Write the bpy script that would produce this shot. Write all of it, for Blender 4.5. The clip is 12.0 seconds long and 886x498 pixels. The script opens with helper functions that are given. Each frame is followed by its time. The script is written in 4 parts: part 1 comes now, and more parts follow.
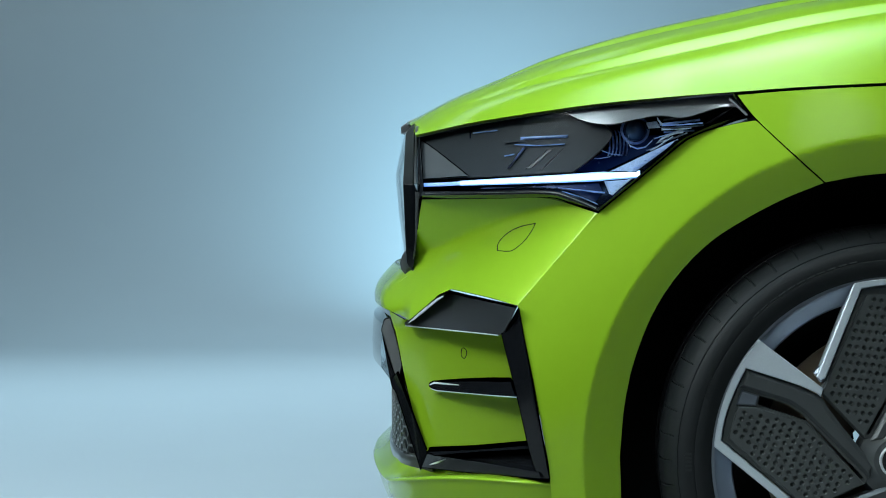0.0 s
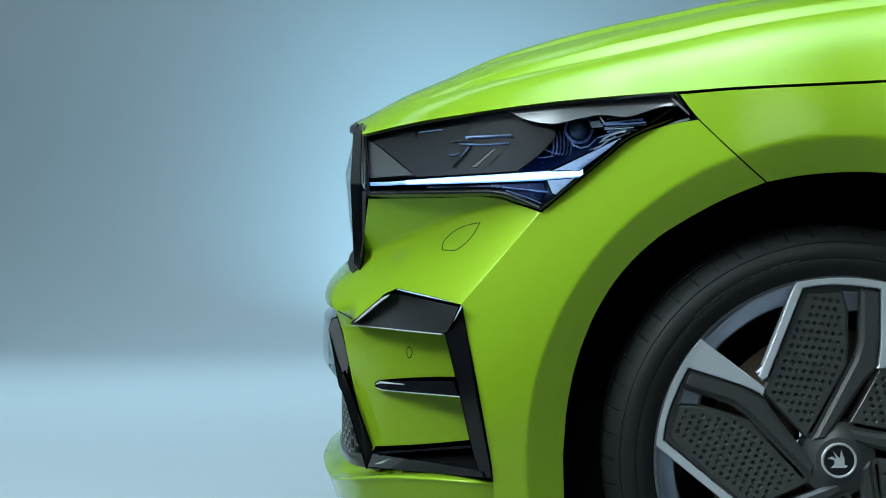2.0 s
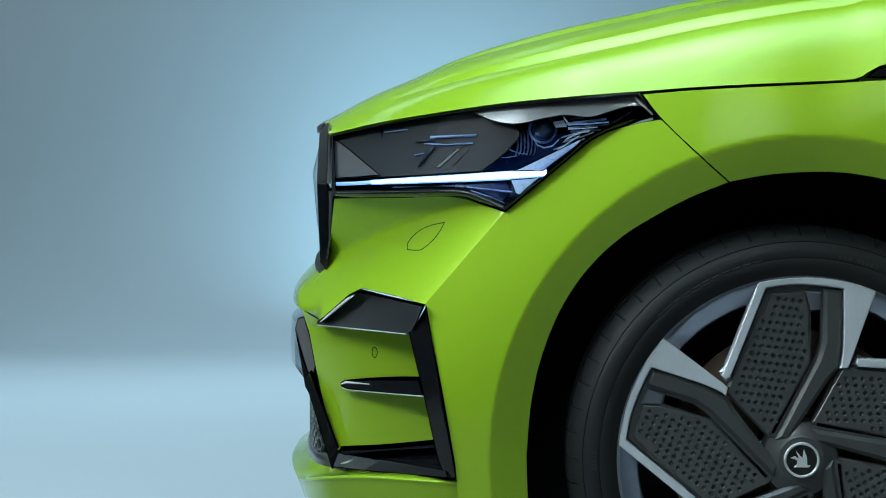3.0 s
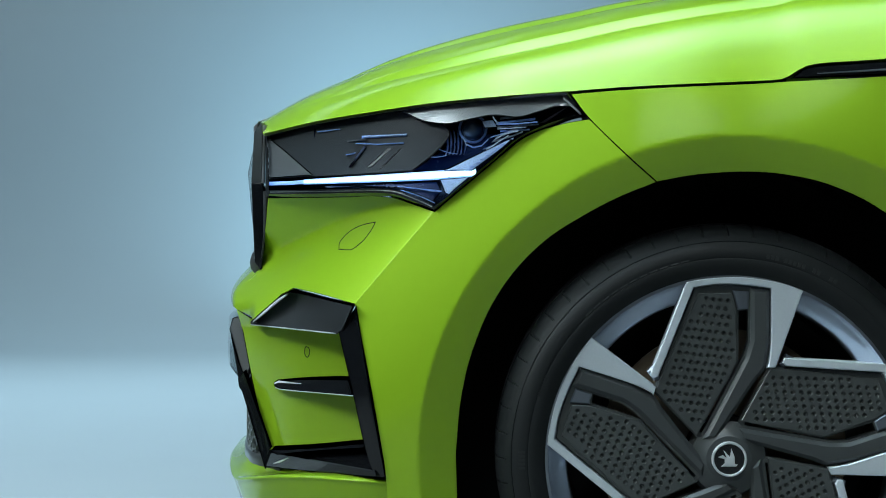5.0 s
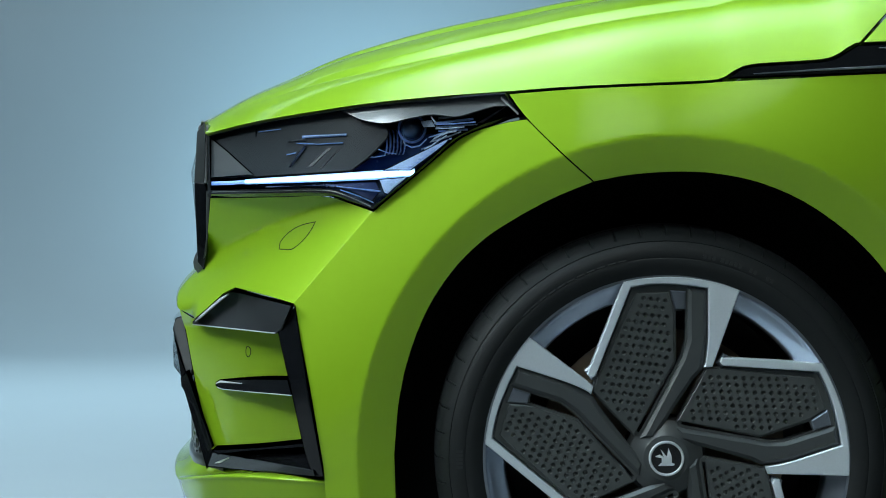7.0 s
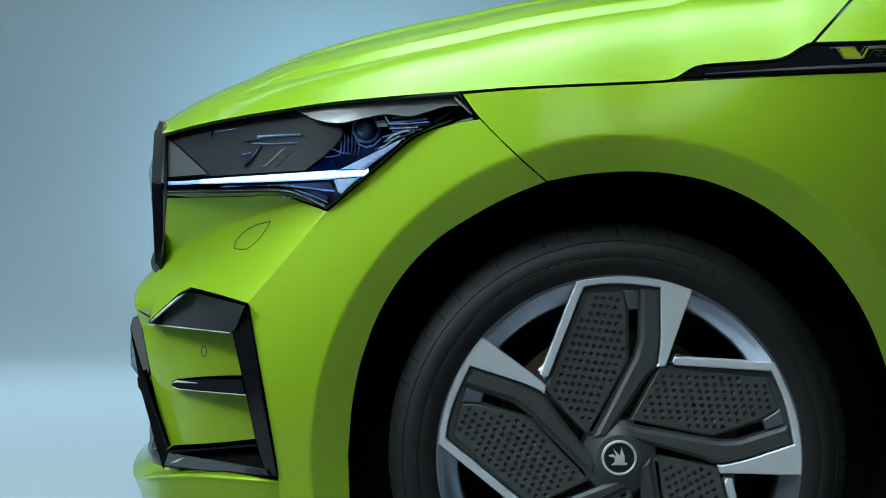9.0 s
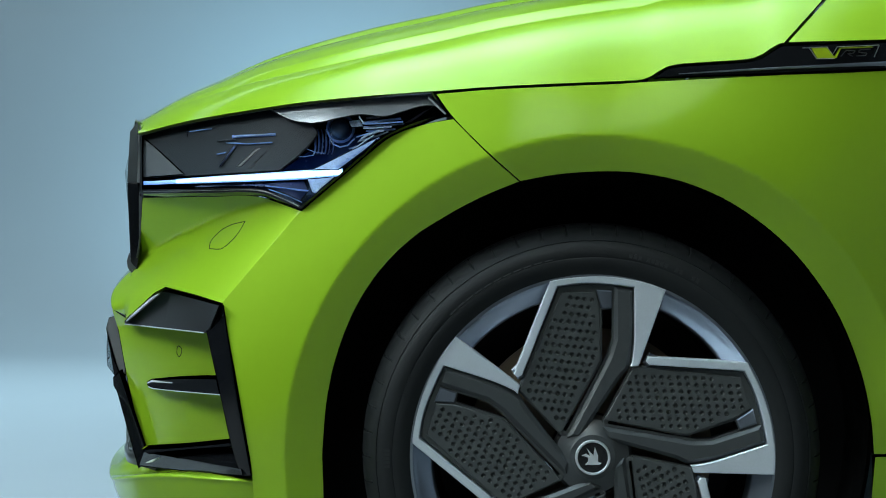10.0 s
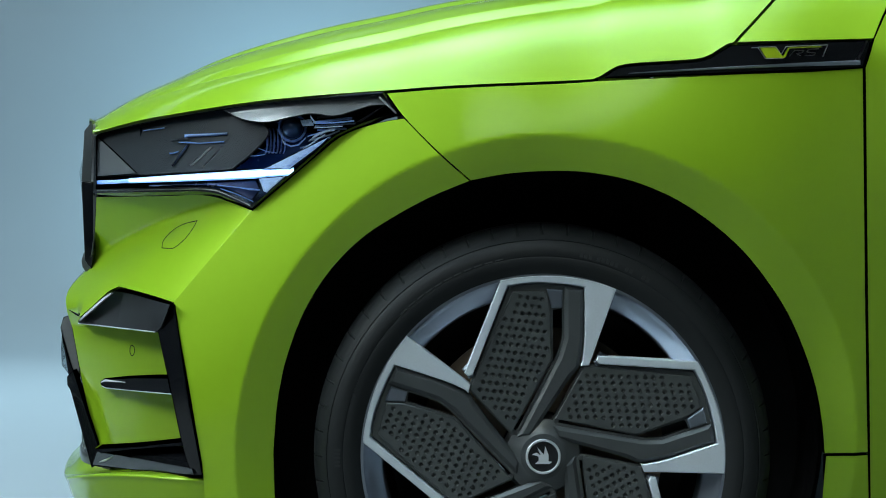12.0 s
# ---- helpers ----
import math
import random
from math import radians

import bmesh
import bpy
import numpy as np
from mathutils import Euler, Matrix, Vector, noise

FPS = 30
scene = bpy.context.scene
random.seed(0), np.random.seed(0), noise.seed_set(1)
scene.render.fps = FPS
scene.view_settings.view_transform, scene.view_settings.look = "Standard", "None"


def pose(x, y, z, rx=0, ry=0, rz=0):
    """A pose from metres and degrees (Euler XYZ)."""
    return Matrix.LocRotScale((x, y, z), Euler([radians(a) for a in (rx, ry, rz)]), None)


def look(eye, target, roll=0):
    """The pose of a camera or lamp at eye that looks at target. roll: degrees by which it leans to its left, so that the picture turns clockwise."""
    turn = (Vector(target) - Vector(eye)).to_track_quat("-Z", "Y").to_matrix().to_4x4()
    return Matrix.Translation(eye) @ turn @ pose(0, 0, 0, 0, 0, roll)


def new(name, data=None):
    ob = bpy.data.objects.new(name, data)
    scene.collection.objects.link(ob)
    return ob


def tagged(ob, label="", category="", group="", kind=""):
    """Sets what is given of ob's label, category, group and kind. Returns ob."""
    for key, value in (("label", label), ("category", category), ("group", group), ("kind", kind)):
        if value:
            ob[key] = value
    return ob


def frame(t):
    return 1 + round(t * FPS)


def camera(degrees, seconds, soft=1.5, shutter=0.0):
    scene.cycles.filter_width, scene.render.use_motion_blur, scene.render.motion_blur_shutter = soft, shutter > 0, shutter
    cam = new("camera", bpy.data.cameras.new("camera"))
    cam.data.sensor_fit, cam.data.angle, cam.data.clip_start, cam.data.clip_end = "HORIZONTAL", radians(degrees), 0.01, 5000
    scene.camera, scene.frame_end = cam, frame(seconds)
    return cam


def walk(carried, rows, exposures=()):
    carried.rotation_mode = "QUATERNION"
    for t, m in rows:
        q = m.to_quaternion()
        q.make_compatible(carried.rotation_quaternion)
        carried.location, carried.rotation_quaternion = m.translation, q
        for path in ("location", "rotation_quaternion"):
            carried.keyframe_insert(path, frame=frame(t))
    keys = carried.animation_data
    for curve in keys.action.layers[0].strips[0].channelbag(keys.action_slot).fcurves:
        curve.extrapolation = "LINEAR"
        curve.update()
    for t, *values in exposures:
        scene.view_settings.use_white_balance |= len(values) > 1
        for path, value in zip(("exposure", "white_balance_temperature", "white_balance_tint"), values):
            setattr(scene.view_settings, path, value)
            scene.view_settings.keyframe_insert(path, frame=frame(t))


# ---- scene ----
# The nose of a lime green car in a photo studio. x runs to the car's rear, y from the camera into the car, z up.
MID = 0.92          # the car's centre line
HUB_Z = 0.366
FLOOR = 0.012

# ---- camera ----
cam = camera(25.252, 12.0, soft=1.0)
ROWS = [
    (0.0, -0.5235, -2.9745, 0.7704, 2.981, -1.674, 0.143),
    (0.5, -0.5116, -2.9730, 0.7686, 2.905, -1.649, 0.118),
    (1.0, -0.4946, -2.9718, 0.7669, 2.811, -1.626, 0.096),
    (1.5, -0.4783, -2.9708, 0.7654, 2.702, -1.604, 0.076),
    (2.0, -0.4580, -2.9700, 0.7640, 2.582, -1.584, 0.058),
    (2.5, -0.4386, -2.9695, 0.7627, 2.454, -1.565, 0.043),
    (3.0, -0.4165, -2.9691, 0.7616, 2.321, -1.547, 0.029),
    (5.0, -0.3368, -2.9693, 0.7580, 1.789, -1.490, -0.011),
    (5.5, -0.3184, -2.9696, 0.7574, 1.665, -1.479, -0.018),
    (6.0, -0.2995, -2.9701, 0.7568, 1.546, -1.469, -0.024),
    (6.5, -0.2834, -2.9706, 0.7562, 1.433, -1.459, -0.030),
    (7.0, -0.2672, -2.9712, 0.7557, 1.327, -1.451, -0.034),
    (9.0, -0.2161, -2.9737, 0.7541, 0.956, -1.426, -0.051),
    (9.5, -0.2017, -2.9743, 0.7538, 0.871, -1.421, -0.056),
    (10.0, -0.1852, -2.9748, 0.7534, 0.787, -1.417, -0.061),
    (10.5, -0.1695, -2.9753, 0.7531, 0.700, -1.414, -0.066),
    (11.0, -0.1531, -2.9757, 0.7527, 0.607, -1.411, -0.072),
    (11.5, -0.1409, -2.9760, 0.7523, 0.507, -1.408, -0.079),
    (12.0, -0.1312, -2.9763, 0.7519, 0.395, -1.406, -0.087),
]
walk(cam, [(t, pose(x, y, z, 90 + pitch, roll, yaw)) for t, x, y, z, yaw, pitch, roll in ROWS])

# ---- light ----
world = bpy.data.worlds.new("studio")
scene.world = world
world.use_nodes = True
world.node_tree.nodes["Background"].inputs[0].default_value = (0.30, 0.42, 0.50, 1)
world.node_tree.nodes["Background"].inputs[1].default_value = 0.10
scene.view_settings.exposure = 0.0


def area(name, eye, target, w, h, power, colour, spread=180):
    lamp = bpy.data.lights.new(name, "AREA")
    lamp.shape, lamp.size, lamp.size_y, lamp.energy, lamp.color = "RECTANGLE", w, h, power, colour
    lamp.spread = radians(spread)
    ob = new(name, lamp)
    ob.matrix_world = look(eye, target)
    return ob


# backdrop wash over the sweep, glow behind the nose
area("backdrop_wash", (-1.2, 4.5, 3.8), (-1.4, 5.0, 0.0), 7.0, 1.2, 118, (0.62, 0.88, 1.0), 132)
area("backdrop_glow", (-0.90, 6.6, 0.85), (-0.95, 8.2, 1.0), 0.7, 0.7, 10.8, (0.45, 0.82, 1.0), 130)


# ---- materials ----
def mat(name, colour, rough=0.5, metal=0.0, coat=0.0, coat_rough=0.03, spec=0.5, vary=0.06, scale=40.0, bump=0.0, bump_scale=400.0, flakes=0.0):
    m = bpy.data.materials.new(name)
    m.use_nodes = True
    nt = m.node_tree
    b = nt.nodes["Principled BSDF"]
    b.inputs["Roughness"].default_value = rough
    b.inputs["Metallic"].default_value = metal
    b.inputs["Coat Weight"].default_value = coat
    b.inputs["Coat Roughness"].default_value = coat_rough
    b.inputs["Specular IOR Level"].default_value = spec
    co = nt.nodes.new("ShaderNodeTexCoord")
    n1 = nt.nodes.new("ShaderNodeTexNoise")
    n1.inputs["Scale"].default_value, n1.inputs["Detail"].default_value = scale, 5
    nt.links.new(co.outputs["Object"], n1.inputs["Vector"])
    n2 = nt.nodes.new("ShaderNodeTexNoise")
    n2.inputs["Scale"].default_value, n2.inputs["Detail"].default_value = scale * 0.07, 3
    nt.links.new(co.outputs["Object"], n2.inputs["Vector"])
    both = nt.nodes.new("ShaderNodeMath")
    both.operation = "ADD"
    nt.links.new(n1.outputs["Fac"], both.inputs[0])
    nt.links.new(n2.outputs["Fac"], both.inputs[1])
    rng = nt.nodes.new("ShaderNodeMapRange")
    rng.inputs[1].default_value, rng.inputs[2].default_value = 0.6, 1.4
    rng.inputs[3].default_value, rng.inputs[4].default_value = 1 - vary, 1 + vary
    nt.links.new(both.outputs[0], rng.inputs[0])
    mul = nt.nodes.new("ShaderNodeVectorMath")
    mul.operation = "SCALE"
    mul.inputs[0].default_value = colour
    nt.links.new(rng.outputs[0], mul.inputs["Scale"])
    nt.links.new(mul.outputs[0], b.inputs["Base Color"])
    if vary:
        rr = nt.nodes.new("ShaderNodeMapRange")
        rr.inputs[1].default_value, rr.inputs[2].default_value = 0.6, 1.4
        rr.inputs[3].default_value, rr.inputs[4].default_value = rough * (1 - vary), min(1, rough * (1 + vary))
        nt.links.new(both.outputs[0], rr.inputs[0])
        nt.links.new(rr.outputs[0], b.inputs["Roughness"])
    if bump:
        n3 = nt.nodes.new("ShaderNodeTexNoise")
        n3.inputs["Scale"].default_value, n3.inputs["Detail"].default_value = bump_scale, 2
        nt.links.new(co.outputs["Object"], n3.inputs["Vector"])
        bp = nt.nodes.new("ShaderNodeBump")
        bp.inputs["Strength"].default_value, bp.inputs["Distance"].default_value = bump, 0.001
        nt.links.new(n3.outputs["Fac"], bp.inputs["Height"])
        nt.links.new(bp.outputs[0], b.inputs["Normal"])
    return m


def glass_mat(name, tint, ior=1.5):
    m = bpy.data.materials.new(name)
    m.use_nodes = True
    nt = m.node_tree
    out = nt.nodes["Material Output"]
    nt.nodes.remove(nt.nodes["Principled BSDF"])
    tr = nt.nodes.new("ShaderNodeBsdfTransparent")
    tr.inputs[0].default_value = (*tint, 1)
    gl = nt.nodes.new("ShaderNodeBsdfGlossy")
    gl.inputs["Roughness"].default_value = 0.03
    fr = nt.nodes.new("ShaderNodeFresnel")
    fr.inputs[0].default_value = ior
    mx = nt.nodes.new("ShaderNodeMixShader")
    nt.links.new(fr.outputs[0], mx.inputs[0])
    nt.links.new(tr.outputs[0], mx.inputs[1])
    nt.links.new(gl.outputs[0], mx.inputs[2])
    nt.links.new(mx.outputs[0], out.inputs[0])
    return m


def glow_mat(name, colour, strength):
    m = bpy.data.materials.new(name)
    m.use_nodes = True
    b = m.node_tree.nodes["Principled BSDF"]
    b.inputs["Base Color"].default_value = (0.6, 0.7, 0.8, 1)
    b.inputs["Emission Color"].default_value = (*colour, 1)
    b.inputs["Emission Strength"].default_value = strength
    return m


PAINT = mat("lime_paint", (0.345, 0.590, 0.020), 0.46, 0.22, 1.0, 0.11, spec=0.15, vary=0.02, scale=900)
PAINT.node_tree.nodes["Principled BSDF"].inputs["Coat IOR"].default_value = 1.47
GLOSS = mat("piano_black", (0.008, 0.009, 0.011), 0.12, 0.0, 0.6, 0.02, spec=0.35, vary=0.05)
SATIN = mat("satin_black", (0.082, 0.091, 0.091), 0.32, 0.25, 0.5, 0.15, vary=0.08, bump=0.08, bump_scale=900)
ARM = mat("satin_grey_black", (0.078, 0.086, 0.089), 0.36, 0.2, vary=0.06, bump=0.05, bump_scale=900)
INNER = mat("inner_black", (0.012, 0.013, 0.014), 0.8, spec=0.2, vary=0.2)
RUBBER = mat("rubber", (0.0125, 0.0145, 0.0155), 0.58, spec=0.28, vary=0.2, scale=60, bump=0.12, bump_scale=600)
SILVER = mat("machined_alloy", (0.84, 0.92, 0.99), 0.40, 0.45, vary=0.04, scale=300)
GUN = mat("gunmetal_alloy", (0.34, 0.38, 0.45), 0.30, 0.9, 0.6, vary=0.06)
CHROME = mat("chrome", (0.75, 0.77, 0.80), 0.28, 1.0, vary=0.03)
TRIM = mat("trim_black", (0.030, 0.033, 0.036), 0.32, 0.0, 0.5, 0.08, vary=0.06)
# Grey base colour stands for the pale reflection on the dark nose trim.
CHEEKSHEEN = mat("cheek_painted_sheen", (0.19, 0.195, 0.20), 0.35, 0.1, 0.6, vary=0.06)
BARREL = mat("rim_barrel", (0.015, 0.016, 0.018), 0.5, 0.3, vary=0.1)
RUBBERMARK = mat("raised_rubber", (0.0162, 0.0190, 0.0205), 0.54, spec=0.33, vary=0.2)
EMBLEM = mat("emblem_chrome", (0.80, 0.83, 0.86), 0.3, 0.4, vary=0.03)
DISC = mat("brake_disc", (0.34, 0.27, 0.19), 0.45, 0.3, vary=0.15)
BACKDROP = mat("painted_cyclorama", (0.53, 0.60, 0.65), 0.75, spec=0.2, vary=0.012, scale=3)
STUDIOFLOOR = mat("unseen_grey_floor", (0.13, 0.138, 0.142), 0.6, spec=0.3, vary=0.12, scale=6)
DARKWALL = mat("matt_black", (0.02, 0.022, 0.025), 0.9, spec=0.1, vary=0.2)
LENS = glass_mat("lamp_lens", (0.96, 0.98, 1.0), 1.4)
CRYSTAL = mat("lamp_crystal", (0.52, 0.64, 0.80), 0.3, 0.0, 1.0, vary=0.4, scale=420, bump=0.4, bump_scale=260)
LAMPGREY = mat("lamp_housing", (0.041, 0.048, 0.053), 0.4, 0.0, spec=0.15, vary=0.05)
LAMPNAVY = mat("lamp_well", (0.006, 0.010, 0.022), 0.25, 0.0, 0.5, vary=0.1)
# Light blue base colour stands for LED light inside the lamp's parts.
LAMPBLUE = mat("lamp_lit_blue", (0.26, 0.42, 0.80), 0.3, 0.15, vary=0.25, scale=200)
DRL = glow_mat("daytime_light", (0.50, 0.82, 1.0), 2.4)
CRYSTALLIT = mat("lit_crystal", (0.42, 0.54, 0.72), 0.2, 0.0, 1.0, vary=0.4, scale=420, bump=0.5, bump_scale=260)
CRYSTALLIT.node_tree.nodes["Principled BSDF"].inputs["Emission Color"].default_value = (0.30, 0.52, 1.0, 1)
CRYSTALLIT.node_tree.nodes["Principled BSDF"].inputs["Emission Strength"].default_value = 0.22
DRLDIM = glow_mat("daytime_light_end_and_halo", (0.13, 0.36, 1.0), 0.85)



def softbox_mat(name, colour, strength, fall):
    """Diffuser cloth, brighter in its middle."""
    m = bpy.data.materials.new(name)
    m.use_nodes = True
    nt = m.node_tree
    b = nt.nodes["Principled BSDF"]
    b.inputs["Base Color"].default_value = (0.8, 0.8, 0.8, 1)
    b.inputs["Emission Color"].default_value = (*colour, 1)
    co = nt.nodes.new("ShaderNodeTexCoord")
    g = nt.nodes.new("ShaderNodeTexGradient")
    g.gradient_type = "SPHERICAL"
    nt.links.new(co.outputs["Object"], g.inputs[0])
    p = nt.nodes.new("ShaderNodeMath")
    p.operation = "POWER"
    p.inputs[1].default_value = fall
    nt.links.new(g.outputs["Fac"], p.inputs[0])
    q = nt.nodes.new("ShaderNodeMath")
    q.operation = "MULTIPLY"
    q.inputs[1].default_value = strength
    nt.links.new(p.outputs[0], q.inputs[0])
    nt.links.new(q.outputs[0], b.inputs["Emission Strength"])
    return m


# -- forms --
# Shapes of the body, as the depth y over (x, z).


def soft(a, k):
    return a if a > 30 * k else k * math.log1p(math.exp(a / k))


def smin(a, b, k):
    return a - soft(a - b, k)


def smax(a, b, k):
    return a + soft(b - a, k)


def step01(a):
    a = min(1.0, max(0.0, a))
    return a * a * (3 - 2 * a)


def y_flare(x, z):
    """Band round the wheel arch, falling away from its crest."""
    return 0.58 * soft(0.481 - math.hypot((x - 0.003) / (0.978 if x < 0.003 else 1.0), (z - 0.366) / 1.002), 0.0012)


def crease(x, z):
    """How far a point lies before the bumper's crease, along x; behind it the value is negative."""
    return -0.57 + 0.86 * (z - 0.592) - x


def y_crease(z):
    return 0.054 + 0.09 * (0.739 - z)


def y_flank(x, z):
    """Front fender and door without the arch's band."""
    rear = step01((x - 0.0) / 0.45)
    y = -0.058 + (1 - 0.85 * rear) * (0.8 * max(0.0, z - 0.78) ** 2 + 0.08 * soft(z - 0.80, 0.015)) + 0.15 * max(0.0, 0.55 - z) ** 2 + 0.21 * soft(-x - 0.12, 0.05)
    y += 0.22 * max(0.0, x - 0.05) ** 2 - (0.16 * rear + 0.9 * soft(x - 0.44, 0.02)) * (soft(z - 0.62, 0.05) - 1.9 * soft(z - 0.958, 0.004))
    y += 0.24 * step01((x - 0.30) / 0.14) * soft(0.66 - z, 0.07)
    return smax(y, y_crease(z) + 0.40 * crease(x, z), 0.016)


def y_side(x, z):
    return y_flank(x, z) + y_flare(x, z)


def y_crown(x, z):
    """Bumper above the black trims: crease below the lamp, overhang under the lamp."""
    u = crease(x, z)
    top = y_flank(x, z) + (0.42 * u + 2.6 * u * u if u > 0 else 0.5 * u)
    over = 0.049 - 0.86 * (x + 0.443) + 0.64 * (0.775 - z) + 3.0 * soft(-u, 0.003)
    return smax(y_flank(x, z), smin(over, top, 0.007), 0.00003) + y_flare(x, z)


def y_pocket(x, z):
    """Panel sunk between the black trims."""
    return 0.277 - 0.95 * (x + 0.715) + 0.12 * soft(-0.715 - x, 0.020) + 0.07 * step01((z - 0.545) / 0.04) * step01((x + 0.755) / 0.03)


def y_bumper(x, z):
    return y_crown(x, z) + (y_pocket(x, z) - y_crown(x, z)) * step01((0.60 - z) / 0.06) * step01((-0.745 - x) / 0.02)


def y_recess(x, z):
    inner = 0.006 * max(0.0, 1 - (x + 0.721 + 0.42 * (z - 0.339)) / 0.14) ** 2 * step01((0.53 - z) / 0.09)
    return y_pocket(x, z) + inner + (y_crown(x, z) - y_pocket(x, z)) * step01((z - 0.54) / 0.06) * step01((-0.745 - x) / 0.02)


def y_lamp(x, z):
    s = (-x - 0.217) / 0.518
    return 0.012 - 0.05 * s + 0.33 * s * s + 0.45 * (z - 0.78) * s


def y_wing(x, z):
    """Upper black trim: proud along its lower edge, sunk under the bumper along its upper edge."""
    return 0.199 - 1.3 * (x + 0.688) + 1.25 * (z - 0.549) * min(1.0, max(0.0, (-0.575 - x) / 0.10))


def y_blade(x, z):
    return y_side(x, z) - 0.005 + 0.35 * max(0.0, -0.57 + 0.19 * (0.592 - z) - x)


def y_fin(x, z):
    return 0.250 - 1.46 * (x + 0.709) + 0.9 * max(0.0, z - 0.4475)


def y_shelf(x, z):
    return 0.280 - 1.15 * (x + 0.73) + 0.95 * max(0.0, z - 0.342) - 0.022


def y_corner(x, z):
    """Black strip along the bumper's inner edge, turned towards the nose."""
    return 0.312 + 0.35 * (x + 0.721) + 0.49 * (z - 0.339) + 0.42 * soft(z - 0.43, 0.006)


def y_strip(x, z):
    """Black side strip: flat, leaning a little outwards at its top."""
    return y_side(x, 0.945) - 0.004 - 0.12 * (z - 0.945)
# -- end forms --


# ---- mesh helpers ----
def spline(pts, closed=True, n=6):
    """Points through a smooth line; a point with a third value is a corner."""
    out, m = [], len(pts)
    for i in range(m if closed else m - 1):
        p1, p2 = pts[i], pts[(i + 1) % m]
        a, b = Vector(p1[:2]), Vector(p2[:2])
        p0 = pts[i - 1] if (i > 0 or closed) else p1
        p3 = pts[(i + 2) % m] if (i + 2 < m or closed) else p2
        chord = b - a
        t1 = chord if len(p1) > 2 else (b - Vector(p0[:2])) * 0.5
        t2 = chord if len(p2) > 2 else (Vector(p3[:2]) - a) * 0.5
        for t in (t1, t2):
            if t.length > 1.3 * chord.length:
                t *= 1.3 * chord.length / t.length
        steps = 1 if len(p1) > 2 and len(p2) > 2 else n
        for k in range(steps):
            s = k / steps
            h = (2 * s**3 - 3 * s**2 + 1) * a + (s**3 - 2 * s**2 + s) * t1 + (-2 * s**3 + 3 * s**2) * b + (s**3 - s**2) * t2
            out.append((h.x, h.y))
    if not closed:
        out.append(tuple(pts[-1][:2]))
    return out


def clean(pts):
    out = []
    for p in pts:
        if not out or math.dist(p, out[-1]) > 2e-4:
            out.append(p)
    if math.dist(out[0], out[-1]) < 2e-4:
        out.pop()
    if sum(a[0] * b[1] - b[0] * a[1] for a, b in zip(out, out[1:] + out[:1])) < 0:
        out.reverse()
    return out


def normals2d(pts):
    out = []
    for i, p in enumerate(pts):
        a = (Vector(p) - Vector(pts[i - 1])).normalized()
        b = (Vector(pts[(i + 1) % len(pts)]) - Vector(p)).normalized()
        na, nb = Vector((a.y, -a.x)), Vector((b.y, -b.x))
        m = na + nb
        m = m.normalized() if m.length > 1e-6 else na
        out.append(m / max(0.5, m.dot(na)))
    return out


def offset(pts, d):
    return [(p[0] + n.x * d, p[1] + n.y * d) for p, n in zip(pts, normals2d(pts))]


def dense(pts, step):
    out = []
    for a, b in zip(pts, pts[1:] + pts[:1]):
        k = max(1, math.ceil(math.dist(a, b) / step))
        out += [(a[0] + (b[0] - a[0]) * j / k, a[1] + (b[1] - a[1]) * j / k) for j in range(k)]
    return out


def mesh_ob(name, verts, faces, material, parent=None, normals=None, smooth=True, label=""):
    me = bpy.data.meshes.new(name)
    me.from_pydata([tuple(v) for v in verts], [], faces)
    me.validate()
    me.update()
    me.polygons.foreach_set("use_smooth", [smooth] * len(me.polygons))
    if normals:
        me.normals_split_custom_set_from_vertices([tuple(n) for n in normals])
    me.materials.append(material)
    ob = new(name, me)
    ob.parent = parent
    if label:
        ob["label"] = label
    return ob


def part(name, bm, material, parent=None, label="", smooth=True, angle=None):
    me = bpy.data.meshes.new(name)
    bmesh.ops.triangulate(bm, faces=[f for f in bm.faces if len(f.verts) > 4])
    bm.normal_update()
    bm.to_mesh(me)
    bm.free()
    me.polygons.foreach_set("use_smooth", [smooth] * len(me.polygons))
    if angle:
        me.set_sharp_from_angle(angle=radians(angle))
    me.materials.append(material)
    ob = new(name, me)
    ob.parent = parent
    if label:
        ob["label"] = label
    return ob


def slope(form, x, z):
    e = 0.00006
    return Vector(((form(x + e, z) - form(x - e, z)) / (2 * e), -1, (form(x, z + e) - form(x, z - e)) / (2 * e))).normalized()


